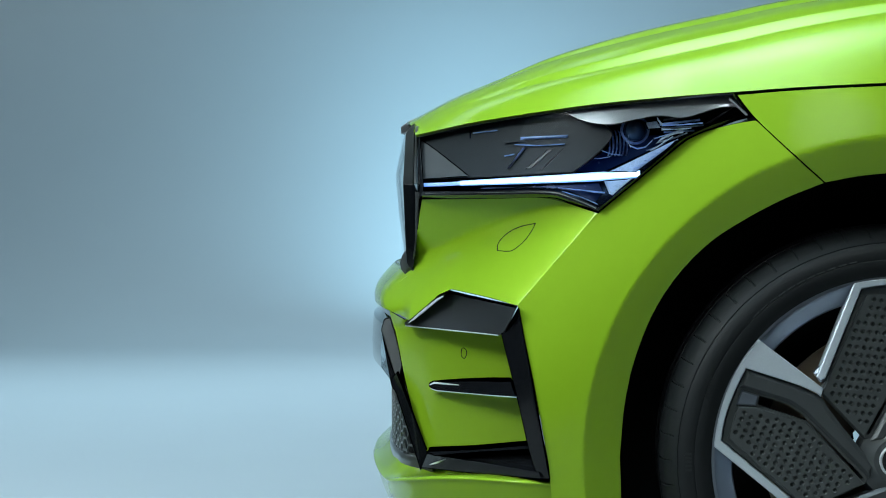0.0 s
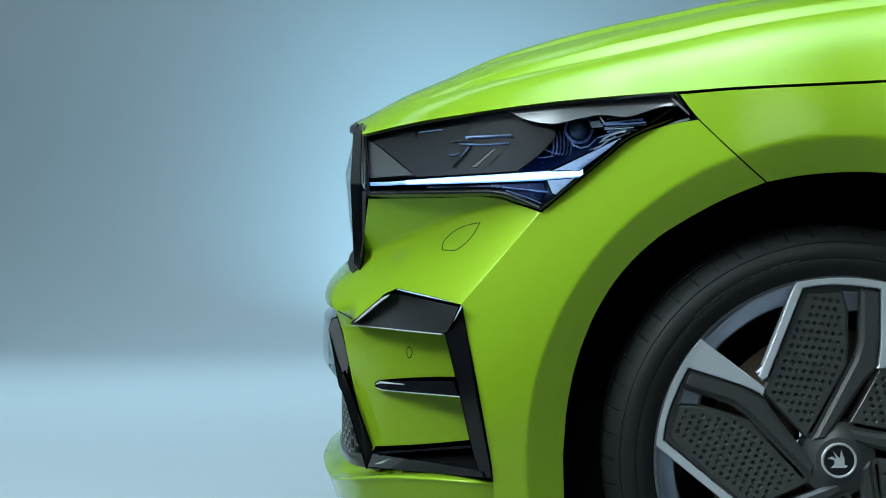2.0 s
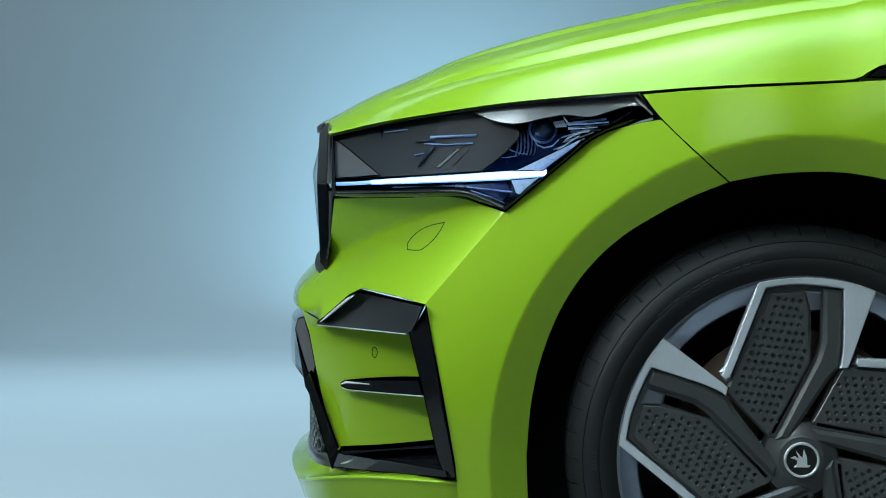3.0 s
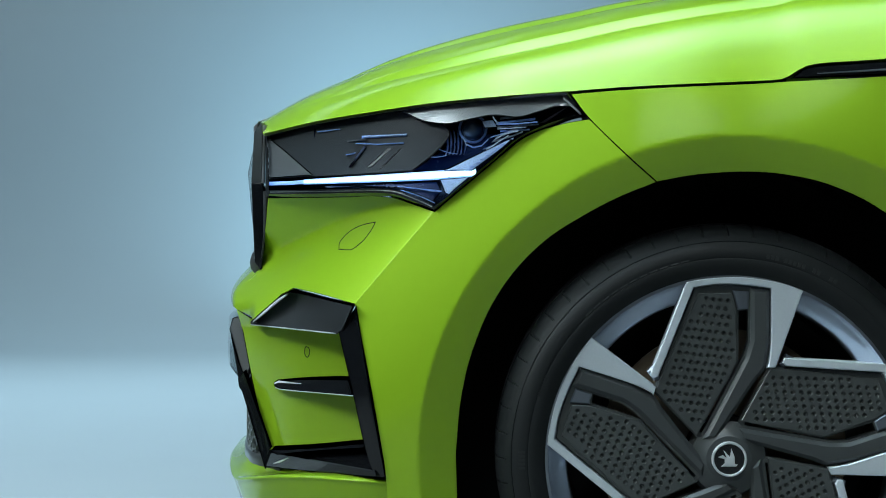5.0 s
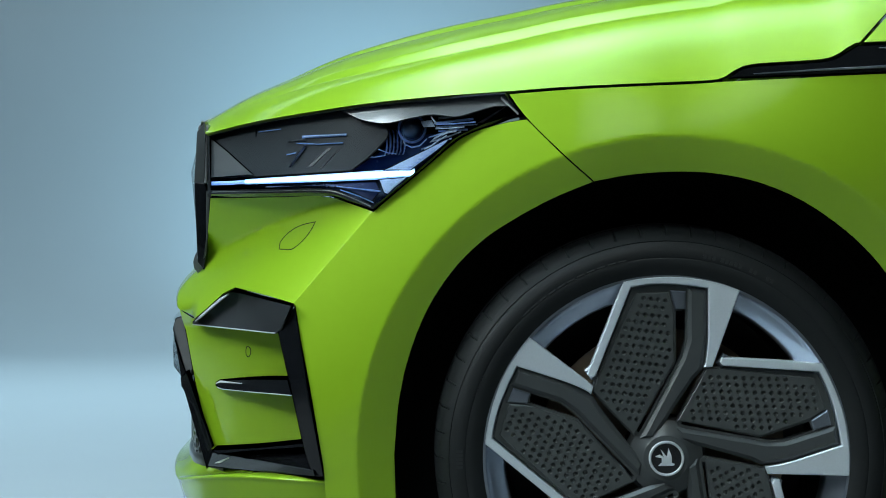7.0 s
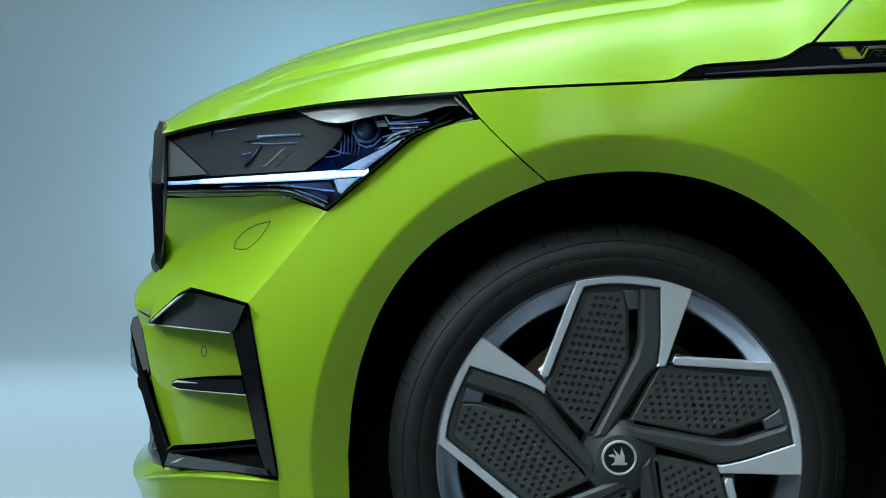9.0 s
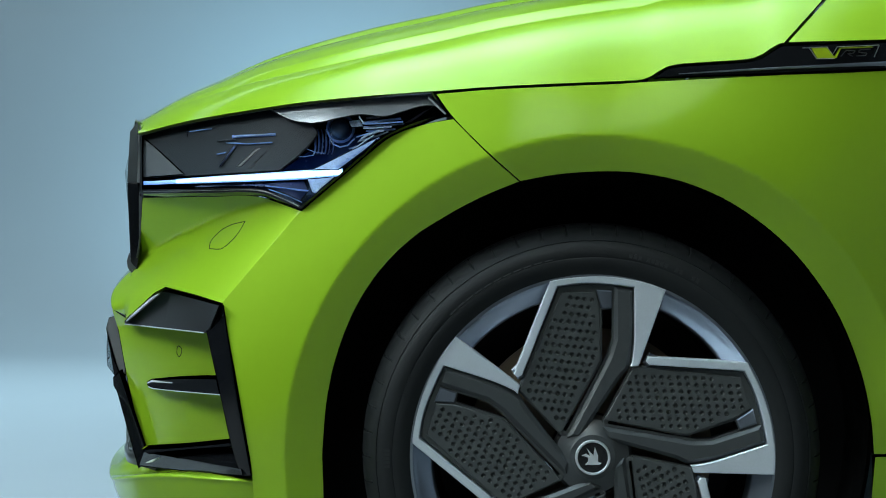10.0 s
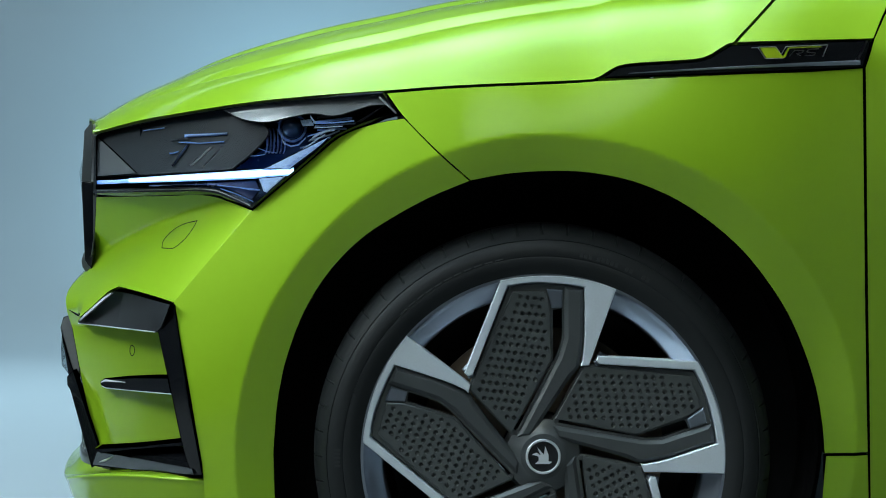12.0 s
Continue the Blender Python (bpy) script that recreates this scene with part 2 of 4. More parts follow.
def panel(name, outline, form, material, parent, step=0.012, gap=0.0008, depth=0.016, lift=0.0, label="", roll=0.0015, flush=None, creases=()):
    """A sheet-metal panel: its outline in (x, z) laid on a form, with rolled edge and return flange."""
    edge = clean(dense(clean(outline), 0.012))
    rim = offset(edge, -gap)
    core = offset(edge, -gap - roll)
    keep = [bool(flush and flush(*p)) for p in edge]
    rim = [e if k else r for e, r, k in zip(edge, rim, keep)]
    core = [e if k else c for e, c, k in zip(edge, core, keep)]
    bm = bmesh.new()
    bm.faces.new([bm.verts.new((x, 0, z)) for x, z in core])
    bmesh.ops.triangulate(bm, faces=bm.faces[:])
    xs, zs = [p[0] for p in core], [p[1] for p in core]
    for axis, lo, hi in ((0, min(xs), max(xs)), (2, min(zs), max(zs))):
        k = math.ceil(lo / step)
        while k * step < hi:
            co, no = Vector((0, 0, 0)), Vector((0, 0, 0))
            co[axis], no[axis] = k * step, 1
            bmesh.ops.bisect_plane(bm, geom=bm.verts[:] + bm.edges[:] + bm.faces[:], plane_co=co, plane_no=no, dist=1e-6)
            k += 1
    for (xa, za), (xb, zb) in creases:
        no = Vector((zb - za, 0, xa - xb)).normalized()
        for d in (-0.00012, 0.00012):
            bmesh.ops.bisect_plane(bm, geom=bm.verts[:] + bm.edges[:] + bm.faces[:], plane_co=Vector((xa, 0, za)) + no * d, plane_no=no, dist=1e-6)
    bmesh.ops.remove_doubles(bm, verts=bm.verts[:], dist=3e-5)
    bmesh.ops.dissolve_degenerate(bm, edges=bm.edges[:], dist=1e-5)
    bm.verts.index_update()
    verts, normals = [], []
    for v in bm.verts:
        verts.append((v.co.x, form(v.co.x, v.co.z) + lift, v.co.z))
        normals.append(slope(form, v.co.x, v.co.z))
    faces = []
    for f in bm.faces:
        ids = [v.index for v in f.verts]
        faces.append(ids if f.normal.y < 0 else ids[::-1])
    bm.free()
    n2, m = normals2d(edge), len(edge)
    rows = []
    for pts, back, side in ((core, 0.0, 0.0), (rim, roll * 0.8, 0.9), (rim, roll * 0.8, 9.0), (rim, depth, 9.0)):
        base = len(verts)
        rows.append(base)
        for (x, z), n, k in zip(pts, n2, keep):
            verts.append((x, form(x, z) + lift + (0.0 if k and back < 0.003 else back), z))
            normals.append((slope(form, x, z) + (0.0 if k and side < 5 else side) * Vector((n.x, 0, n.y)).normalized()).normalized())
    for a, b in ((rows[0], rows[1]), (rows[2], rows[3])):
        for i in range(m):
            j = (i + 1) % m
            faces.append((a + i, a + j, b + j, b + i))
    return mesh_ob(name, verts, faces, material, parent, normals, True, label)


def plate(name, outline, y, thick, chamfer, material, parent, holes=(), label="", tilt=(0, 0), cups=0.0, hole_bevel=0.0):
    """A flat plate in the (x, z) plane with chamfered edge; holes are loops of their own. tilt: dy/dx, dy/dz."""
    bm = bmesh.new()
    outer = clean(outline)
    inner = offset(outer, -chamfer)

    def ring(pts, back):
        return [bm.verts.new((px, y + back + tilt[0] * px + tilt[1] * pz, pz)) for px, pz in pts]

    def loop(vs):
        return [bm.edges.new((a, b)) for a, b in zip(vs, vs[1:] + vs[:1])]

    r0 = ring(inner, 0)
    edges = loop(r0)
    hr = []
    for h in holes:
        h = clean(h)
        hv = ring(h, 0)
        hr.append((h, hv))
        edges += loop(hv)
    bmesh.ops.triangle_fill(bm, edges=edges, use_beauty=True, use_dissolve=False, normal=(0, -1, 0))
    r1, r2 = ring(outer, chamfer), ring(outer, thick)
    for a, b in ((r0, r1), (r1, r2)):
        for i in range(len(a)):
            j = (i + 1) % len(a)
            bm.faces.new((a[i], a[j], b[j], b[i]))
    for h, hv in hr:
        deep = cups if cups else thick
        if hole_bevel:
            h = offset(h, -hole_bevel)
            mid = ring(h, hole_bevel * 1.2)
            for i in range(len(hv)):
                j = (i + 1) % len(hv)
                bm.faces.new((hv[i], hv[j], mid[j], mid[i]))
            hv = mid
        r3 = ring(h, deep)
        for i in range(len(hv)):
            j = (i + 1) % len(hv)
            bm.faces.new((hv[i], hv[j], r3[j], r3[i]))
        if cups:
            bm.faces.new(r3)
    bmesh.ops.recalc_face_normals(bm, faces=bm.faces[:])
    return part(name, bm, material, parent, label, True, 28)


def lathe(name, profile, material, parent, segs=160, label="", angle=35, wobble=None):
    """A turned body round the wheel's axis: profile of (radius, y)."""
    bm = bmesh.new()
    angles = wobble[0] if wobble else [2 * math.pi * i / segs for i in range(segs)]
    rows = []
    for i, a in enumerate(angles):
        row = []
        for k, (r, y) in enumerate(profile):
            if wobble:
                r, y = wobble[1](i, k, r, y)
            row.append(bm.verts.new((r * math.cos(a), y, r * math.sin(a))))
        rows.append(row)
    for a, b in zip(rows, rows[1:] + rows[:1]):
        for k in range(len(profile) - 1):
            bm.faces.new((a[k], b[k], b[k + 1], a[k + 1]))
    return part(name, bm, material, parent, label, True, angle)


def box_bm(bm, m, sx, sy, sz, bevel=0.0):
    made = bmesh.ops.create_cube(bm, size=1, matrix=m @ Matrix.Diagonal((sx, sy, sz, 1)))
    if bevel:
        es = {e for v in made["verts"] for e in v.link_edges}
        bmesh.ops.bevel(bm, geom=list(es), offset=bevel, segments=2, affect="EDGES", profile=0.6)


def sheet(name, rows, material, parent, label="", power=2.2, n=40, smooth=True, full=True, angle=40):
    """A skin swept across the car's nose: rows of (z, x beside, x on the centre line, y beside)."""
    bm = bmesh.new()
    grid = []
    for z, x0, xm, y0 in rows:
        line = []
        half = MID - y0
        for i in range(n + 1):
            y = y0 + (2 if full else 1) * half * i / n
            line.append(bm.verts.new((xm + (x0 - xm) * (abs(MID - y) / half) ** power, y, z)))
        grid.append(line)
    for a, b in zip(grid, grid[1:]):
        for i in range(n):
            bm.faces.new((a[i], b[i], b[i + 1], a[i + 1]))
    bmesh.ops.recalc_face_normals(bm, faces=bm.faces[:])
    return part(name, bm, material, parent, label, smooth, angle)


def mirror_part(ob):
    """The same part on the car's far side."""
    bm = bmesh.new()
    bm.from_mesh(ob.data)
    for v in bm.verts:
        v.co.y = 2 * MID - v.co.y
    bmesh.ops.reverse_faces(bm, faces=bm.faces[:])
    return part(ob.name.split(".")[0], bm, ob.data.materials[0], ob.parent, "", True, 30)


# ---- studio ----
def cyclorama():
    prof = [(0.68, FLOOR - 0.003), (0.68, FLOOR), (0.8, FLOOR), (2.5, FLOOR), (5.2, FLOOR), (6.4, FLOOR)]
    rad, y1 = 1.7, 8.2
    for i in range(17):
        a = math.pi / 2 * i / 16
        prof.append((y1 - rad + rad * math.sin(a), FLOOR + rad - rad * math.cos(a)))
    prof += [(y1, 3.5), (y1, 6.0)]
    verts, faces = [], []
    for x in (-14.1, -4, 0, 4, 14.1):
        verts += [(x, y, z) for y, z in prof]
    k = len(prof)
    for c in range(4):
        for i in range(k - 1):
            faces.append((c * k + i, (c + 1) * k + i, (c + 1) * k + i + 1, c * k + i + 1))
    return tagged(mesh_ob("floor", verts, faces, BACKDROP), "pale painted studio floor curving up into the backdrop wall", "floor", kind="structure")


cyclorama()


def wall(name, m, w, h, label, category="wall"):
    bm = bmesh.new()
    box_bm(bm, m, w, 0.2, h, 0)
    return tagged(part(name, bm, DARKWALL, None, "", False), label, category, kind="structure")


# Unseen grey floor, added to cut bounce and reflections from below the car.
bm = bmesh.new()
box_bm(bm, pose(0, 0.2, FLOOR - 0.104), 28, 18.8, 0.2)
tagged(part("ground", bm, STUDIOFLOOR, None, "", False), "unseen grey floor added before the pale painted sweep to limit bounce light", "floor", kind="structure")
# Unseen black enclosure, added so that the paint reflects dark surroundings.
wall("wall_south", pose(0, -9.2, 3), 28, 6.2, "unseen black wall added behind the camera")
wall("wall_west", pose(-14.2, 0.2, 3, 0, 0, 90), 19.0, 6.2, "unseen black side wall added to keep reflections dark")
wall("wall_east", pose(14.2, 0.2, 3, 0, 0, 90), 19.0, 6.2, "unseen black side wall added to keep reflections dark")
wall("ceiling", pose(0, 0.2, 6.2, 90), 28.6, 19.2, "unseen dark ceiling added over the set", "ceiling")

# ---- softboxes ----
def softbox(name, eye, target, w, h, colour, strength, fall, label):
    """A lamp frame with a glowing diffuser; the diffuser is an ellipse of glow inside its cloth."""
    m = look(eye, target)
    bm = bmesh.new()
    box_bm(bm, pose(0, 0, 0.10), w + 0.06, h + 0.06, 0.16, 0.01)
    ob = part(name, bm, DARKWALL, None, "", False)
    ob.matrix_world = m
    verts = [(-1, -1, 0), (1, -1, 0), (1, 1, 0), (-1, 1, 0)]
    cloth = mesh_ob("diffuser", verts, [(3, 2, 1, 0)], softbox_mat(name + "_cloth", colour, strength, fall), ob)
    cloth.scale = (w / 2, h / 2, 1)
    foot = m.translation
    bm = bmesh.new()
    top = 6.1 if foot.z > 2.5 else FLOOR
    box_bm(bm, Matrix.Translation((foot.x, foot.y - 0.0, (foot.z + top) / 2)), 0.05, 0.05, abs(top - foot.z))
    pole = part("pole", bm, DARKWALL, ob, "", False)
    pole.matrix_parent_inverse = m.inverted()
    return tagged(ob, label, "studio light")


softbox("overhead_softbox", (-0.85, -0.05, 3.3), (-0.50, 0.25, 0.9), 3.6, 3.4, (0.68, 0.94, 1.10), 9.0, 1.2, "large black-framed overhead studio softbox, lit")
softbox("key_softbox", (-3.7, -1.1, 3.0), (-0.5, 0.05, 0.55), 2.0, 1.6, (0.86, 0.98, 1.0), 21.5, 0.5, "black-framed studio key softbox before the car's corner, lit")
# Added fill, no such lamp known: brightens fender and door from out of view.
softbox("flank_fill_softbox", (-1.2, -3.4, 4.7), (-0.2, 0.0, 0.6), 2.4, 1.2, (0.86, 0.98, 0.97), 62.0, 0.5, "unseen softbox added high over the camera side to brighten the flank, lit")
softbox("side_softbox", (-1.0, -3.9, 3.0), (-0.05, 0.0, 0.9), 2.3, 1.2, (0.86, 0.98, 1.0), 1.9, 0.4, "dim black-framed studio softbox hung on the camera side, lit")

# ---- car ----
car = tagged(new("car"), "lime green electric car with black trims in a studio", "car")

HOOD_EDGE = [(-0.7590, 0.8626), (-0.7320, 0.8663), (-0.6430, 0.8814), (-0.5394, 0.8938), (-0.4439, 0.9041), (-0.3537, 0.9108), (-0.2751, 0.9164), (-0.2406, 0.9185), (-0.1555, 0.9236), (-0.0542, 0.9275), (0.0299, 0.9308), (0.0718, 0.9331), (0.0869, 0.9399), (0.1053, 0.9517), (0.1302, 0.9565), (0.1796, 0.9592), (0.2245, 0.9620), (0.2408, 0.9668), (0.2532, 0.9743), (0.2714, 0.9851), (0.3594, 0.9876), (0.4793, 0.9909), (0.6062, 0.9955)]
HOOD_TOP = [(-0.7703, 0.8743), (-0.7489, 0.8860), (-0.7216, 0.9025), (-0.6730, 0.9306), (-0.6244, 0.9529), (-0.5273, 0.9927), (-0.4304, 1.0208), (-0.3334, 1.0432), (-0.2366, 1.0626), (-0.1398, 1.0810), (0.0536, 1.1082), (0.2468, 1.1266), (0.4880, 1.1432), (0.7772, 1.1559)]
HOOD_CUT = [(0.2852, 0.9922), (0.3477, 1.0584)]


def interp(x, pts):
    if x <= pts[0][0]:
        return pts[0][1]
    for a, b in zip(pts, pts[1:]):
        if x <= b[0]:
            return a[1] + (b[1] - a[1]) * (x - a[0]) / (b[0] - a[0])
    return pts[-1][1]


def hood_skin():
    """Half-sections from the shut line over fold and ridge to the centre line, mirrored."""
    low = spline(HOOD_EDGE, False, 5)
    top = spline(HOOD_TOP, False, 5)
    sec = [(0, 0, 1), (0.014, 0.17), (0.030, 0.34), (0.050, 0.485), (0.074, 0.590), (0.089, 0.632, 1), (0.096, 0.668), (0.108, 0.722), (0.117, 0.742, 1),
           (0.150, 0.815), (0.190, 0.872), (0.212, 0.898, 1), (0.228, 0.940), (0.25, 0.970), (0.29, 0.992), (0.36, 1.0), (0.52, 0.995), (0.90, 0.98)]
    sec = spline(sec, False, 4)
    bm = bmesh.new()
    grid = []
    xs = sorted({round(-0.742 + 0.0125 * i, 4) for i in range(112)})
    for x in xs:
        ze, zt = interp(x, low), interp(x, top)
        ye = y_lampside(x, ze)
        h = max(0.004, zt - ze)
        k = (MID - ye) / 0.90
        nose = max(0.0, (-0.60 - x) / 0.15)
        fold = 0.43 + 0.23 * step01((x + 0.65) / 0.75)
        plain = step01((-0.35 - x) / 0.42)
        ridge = fold + 0.17 - 0.055 * step01((x + 0.45) / 0.55)
        line = []
        for d, f in sec:
            f = interp(f, [(0, 0), (0.632, fold), (0.742, ridge), (1.0, 1.0)])
            f += (1 - (1 - min(1.0, d / 0.36)) ** 3.2 - f) * plain
            y = ye + d * k
            line.append((x - 0.055 * nose * (1 - ((MID - y) / (MID - ye)) ** 2), y, ze + h * f))
        line += [(px, 2 * MID - py, pz) for px, py, pz in line[-2::-1]]
        grid.append([bm.verts.new(p) for p in line])
    for a, b in zip(grid, grid[1:]):
        for i in range(len(a) - 1):
            bm.faces.new((a[i], b[i], b[i + 1], a[i + 1]))
    return bm


def y_lampside(x, z):
    """Depth along the hood's shut line: on the lamp's edge in front, on the fender behind."""
    return y_lamp(x, z) + (y_side(x, z) + 0.008 - y_lamp(x, z)) * step01((x + 0.36) / 0.18)


def build_hood():
    (xa, za), (xb, zb) = HOOD_CUT[0][:2], HOOD_CUT[1][:2]
    no = Vector((zb - za, 0, xa - xb)).normalized()
    for name, sign in (("hood", 1), ("cowl_panel", -1)):
        bm = hood_skin()
        co = Vector((xa, 0, za)) - no * 0.0022 * sign
        bmesh.ops.bisect_plane(bm, geom=bm.verts[:] + bm.edges[:] + bm.faces[:], plane_co=co, plane_no=no, clear_outer=sign > 0, clear_inner=sign < 0)
        ext = bmesh.ops.extrude_edge_only(bm, edges=[e for e in bm.edges if e.is_boundary])
        for v in ext["geom"]:
            if isinstance(v, bmesh.types.BMVert):
                v.co.z -= 0.004
                v.co.y += 0.014 if v.co.y < MID else -0.014
        bmesh.ops.recalc_face_normals(bm, faces=bm.faces[:])
        part(name, bm, PAINT, car, "", True, 40)


build_hood()

FENDER = [(-0.2385, 0.9144, 1), (-0.1554, 0.9197), (-0.0545, 0.9236), (0.0294, 0.9269), (0.0795, 0.9300, 1), (0.1783, 0.9342), (0.2759, 0.9382), (0.3738, 0.9411), (0.4628, 0.9470, 1), (0.4705, 0.7988), (0.4820, 0.6302), (0.4952, 0.4559), (0.5031, 0.3653, 1), (0.4379, 0.3613, 1), (0.4308, 0.4128), (0.4136, 0.4802), (0.3797, 0.5600), (0.3400, 0.6235), (0.2848, 0.6876), (0.2117, 0.7433), (0.1398, 0.7769), (0.0727, 0.7920), (0.0138, 0.7954), (-0.0537, 0.7911), (-0.1104, 0.7809, 1), (-0.1576, 0.8224), (-0.2101, 0.8757)]
fender = panel("front_fender", spline(FENDER), y_side, PAINT, car, 0.006, gap=0.0004, roll=0.0007)
DOOR = [(0.4653, 0.9470, 1), (0.4792, 0.9902, 1), (0.5187, 1.0733, 1), (0.7808, 1.0752, 1), (0.8813, 0.1006, 1), (0.5260, 0.1218, 1), (0.5055, 0.3571), (0.4846, 0.6302), (0.4730, 0.7988)]
door = panel("front_door", spline(DOOR), y_side, PAINT, car, 0.02, gap=0.0004, roll=0.0007)
SILL = [(0.4388, 0.3595, 1), (0.5041, 0.3635, 1), (0.5279, 0.1217, 1), (0.4320, 0.1257, 1), (0.4392, 0.2266), (0.4416, 0.2996)]
panel("side_sill", spline(SILL), y_side, PAINT, car, 0.02)

BUMPER = [(-0.4440, 0.7369, 1), (-0.3955, 0.7775), (-0.3477, 0.8177), (-0.3178, 0.8422), (-0.2991, 0.8534), (-0.2751, 0.8627), (-0.2402, 0.8714), (-0.2102, 0.8759, 1), (-0.1576, 0.8224), (-0.1104, 0.7809, 1), (-0.1680, 0.7571), (-0.2236, 0.7272), (-0.2751, 0.6928), (-0.3227, 0.6445), (-0.3613, 0.5837), (-0.3889, 0.5120), (-0.4035, 0.4436), (-0.4101, 0.3646), (-0.4110, 0.2948), (-0.4072, 0.2257, 1), (-0.4318, 0.2064, 1), (-0.5134, 0.2277, 1), (-0.5166, 0.3278, 1), (-0.5404, 0.4628), (-0.5680, 0.5934, 1), (-0.6193, 0.6040), (-0.6758, 0.6117, 1), (-0.6995, 0.5998), (-0.7245, 0.5791), (-0.7485, 0.5589, 1), (-0.7873, 0.5692, 1), (-0.7924, 0.5930), (-0.7768, 0.6120), (-0.7472, 0.6358, 1), (-0.7490, 0.6598), (-0.7306, 0.7577, 1), (-0.5908, 0.7595), (-0.5447, 0.7612), (-0.5100, 0.7577), (-0.4802, 0.7489, 1)]
bumper = panel("front_bumper", spline(BUMPER), y_bumper, PAINT, car, 0.0055, gap=0.0004, roll=0.0007, flush=lambda x, z: x < -0.700 and z < 0.645 or z < 0.335, creases=[((-0.57, 0.592), (-0.4436, 0.739))])
RECESS = [(-0.7873, 0.5692, 1), (-0.7589, 0.5556, 1), (-0.7417, 0.5760), (-0.7242, 0.5951), (-0.6996, 0.6075, 1), (-0.5925, 0.5870, 1), (-0.5483, 0.4590), (-0.5256, 0.3273, 1), (-0.7262, 0.3120, 1), (-0.7261, 0.3371, 1), (-0.7561, 0.4330), (-0.7762, 0.5255)]
panel("bumper_recess", spline(RECESS), y_recess, PAINT, bumper, 0.0065, 0.0, flush=lambda x, z: x < -0.745 and z > 0.54)

# ---- wheel ----
wheel = lathe("wheel", [(0.262, 0.012), (0.255, 0.03), (0.247, 0.06), (0.238, 0.20), (0.05, 0.205)], BARREL, car, 120, "five-spoke alloy wheel with dark aero inserts")
wheel.location = (0, 0, HUB_Z)


def wheel_loop(pts):
    return [(p[0], p[1] - HUB_Z, *p[2:]) for p in pts]


def build_tyre():
    pitches, ang = 56, []
    for i in range(pitches):
        base = 2 * math.pi * i / pitches
        ang += [base + 2 * math.pi / pitches * f for f in (0.0, 0.03, 0.065, 0.095, 0.55)]
    prof = [(0.264, 0.020), (0.270, 0.006), (0.2765, 0.001), (0.282, -0.003), (0.290, -0.006), (0.300, -0.0075), (0.302, -0.0065), (0.304, -0.0075), (0.315, -0.0055),
            (0.324, -0.0015), (0.3262, 0.001), (0.3275, 0.0005), (0.334, 0.007), (0.3405, 0.016), (0.3455, 0.027), (0.3490, 0.042), (0.3510, 0.065), (0.3460, 0.068), (0.3460, 0.076),
            (0.3515, 0.079), (0.3525, 0.11), (0.3470, 0.113), (0.3470, 0.122), (0.3525, 0.125), (0.3515, 0.16), (0.345, 0.20), (0.33, 0.225), (0.27, 0.225)]

    def groove(i, k, r, y):
        if i % 5 in (1, 2) and 13 <= k <= 16:
            return r - 0.0022, y + 0.0022
        return r, y
    return lathe("tyre", prof, RUBBER, wheel, wobble=(ang, groove), angle=40, label="black rubber low-profile tyre")


build_tyre()


def raised_marks(name, r, a0, widths, h, y):
    """Raised bars standing for the moulded writing on the sidewall."""
    bm = bmesh.new()
    a = a0
    for w in widths:
        if w > 0:
            half = w / 2
            vs = []
            for rr, yy in ((r - h / 2, y(r - h / 2)), (r + h / 2, y(r + h / 2))):
                vs.append([bm.verts.new((rr * math.cos(t), yy, rr * math.sin(t))) for t in (a, a - half / r, a - w / r)])
            fr = []
            for row in vs:
                fr.append([bm.verts.new((v.co.x, v.co.y - 0.0010, v.co.z)) for v in row])
            for i in range(2):
                bm.faces.new((fr[0][i], fr[0][i + 1], fr[1][i + 1], fr[1][i]))
                bm.faces.new((vs[0][i], fr[0][i], fr[0][i + 1], vs[0][i + 1]))
                bm.faces.new((vs[1][i], fr[1][i], fr[1][i + 1], vs[1][i + 1]))
            for i in (0, 2):
                bm.faces.new((vs[0][i], fr[0][i], fr[1][i], vs[1][i]))
        a -= abs(w) / r
    bmesh.ops.recalc_face_normals(bm, faces=bm.faces[:])
    ob = part(name, bm, RUBBERMARK, wheel, "", False)
    ob["kind"] = "stuff"
    return ob


def wallface(r):
    return interp(r, [(0.282, -0.0025), (0.300, -0.0070), (0.304, -0.0070), (0.315, -0.005), (0.326, 0.001)])


raised_marks("sidewall_mark", 0.3135, radians(135), [0.0125, -0.0045] * 11, 0.021, wallface)
raised_marks("sidewall_mark", 0.309, radians(80), [0.005, -0.002] * 3 + [-0.006] + [0.005, -0.002] * 5 + [-0.01] + [0.005, -0.002] * 2 + [-0.014] + [0.005, -0.002] * 2, 0.007, wallface)
raised_marks("sidewall_mark", 0.300, radians(162), [0.003, -0.0015] * 8, 0.006, wallface)
raised_marks("sidewall_mark", 0.311, radians(183), [0.004, -0.002] * 5, 0.010, wallface)

SP_BLADE = [(-0.1191, 0.4915, 1), (-0.0649, 0.6314, 1), (-0.0488, 0.6348), (-0.0275, 0.6374), (-0.0003, 0.6391), (0.0277, 0.6383), (0.0575, 0.6341), (0.0830, 0.6282), (0.1094, 0.6189, 1), (0.0690, 0.5038, 1), (0.0554, 0.5029, 1), (0.0588, 0.5098), (0.0621, 0.5439), (0.0618, 0.6222, 1), (0.0320, 0.6264), (-0.0003, 0.6289), (-0.0275, 0.6280), (-0.0539, 0.6237, 1), (-0.1064, 0.4898, 1), (-0.1132, 0.4864, 1)]
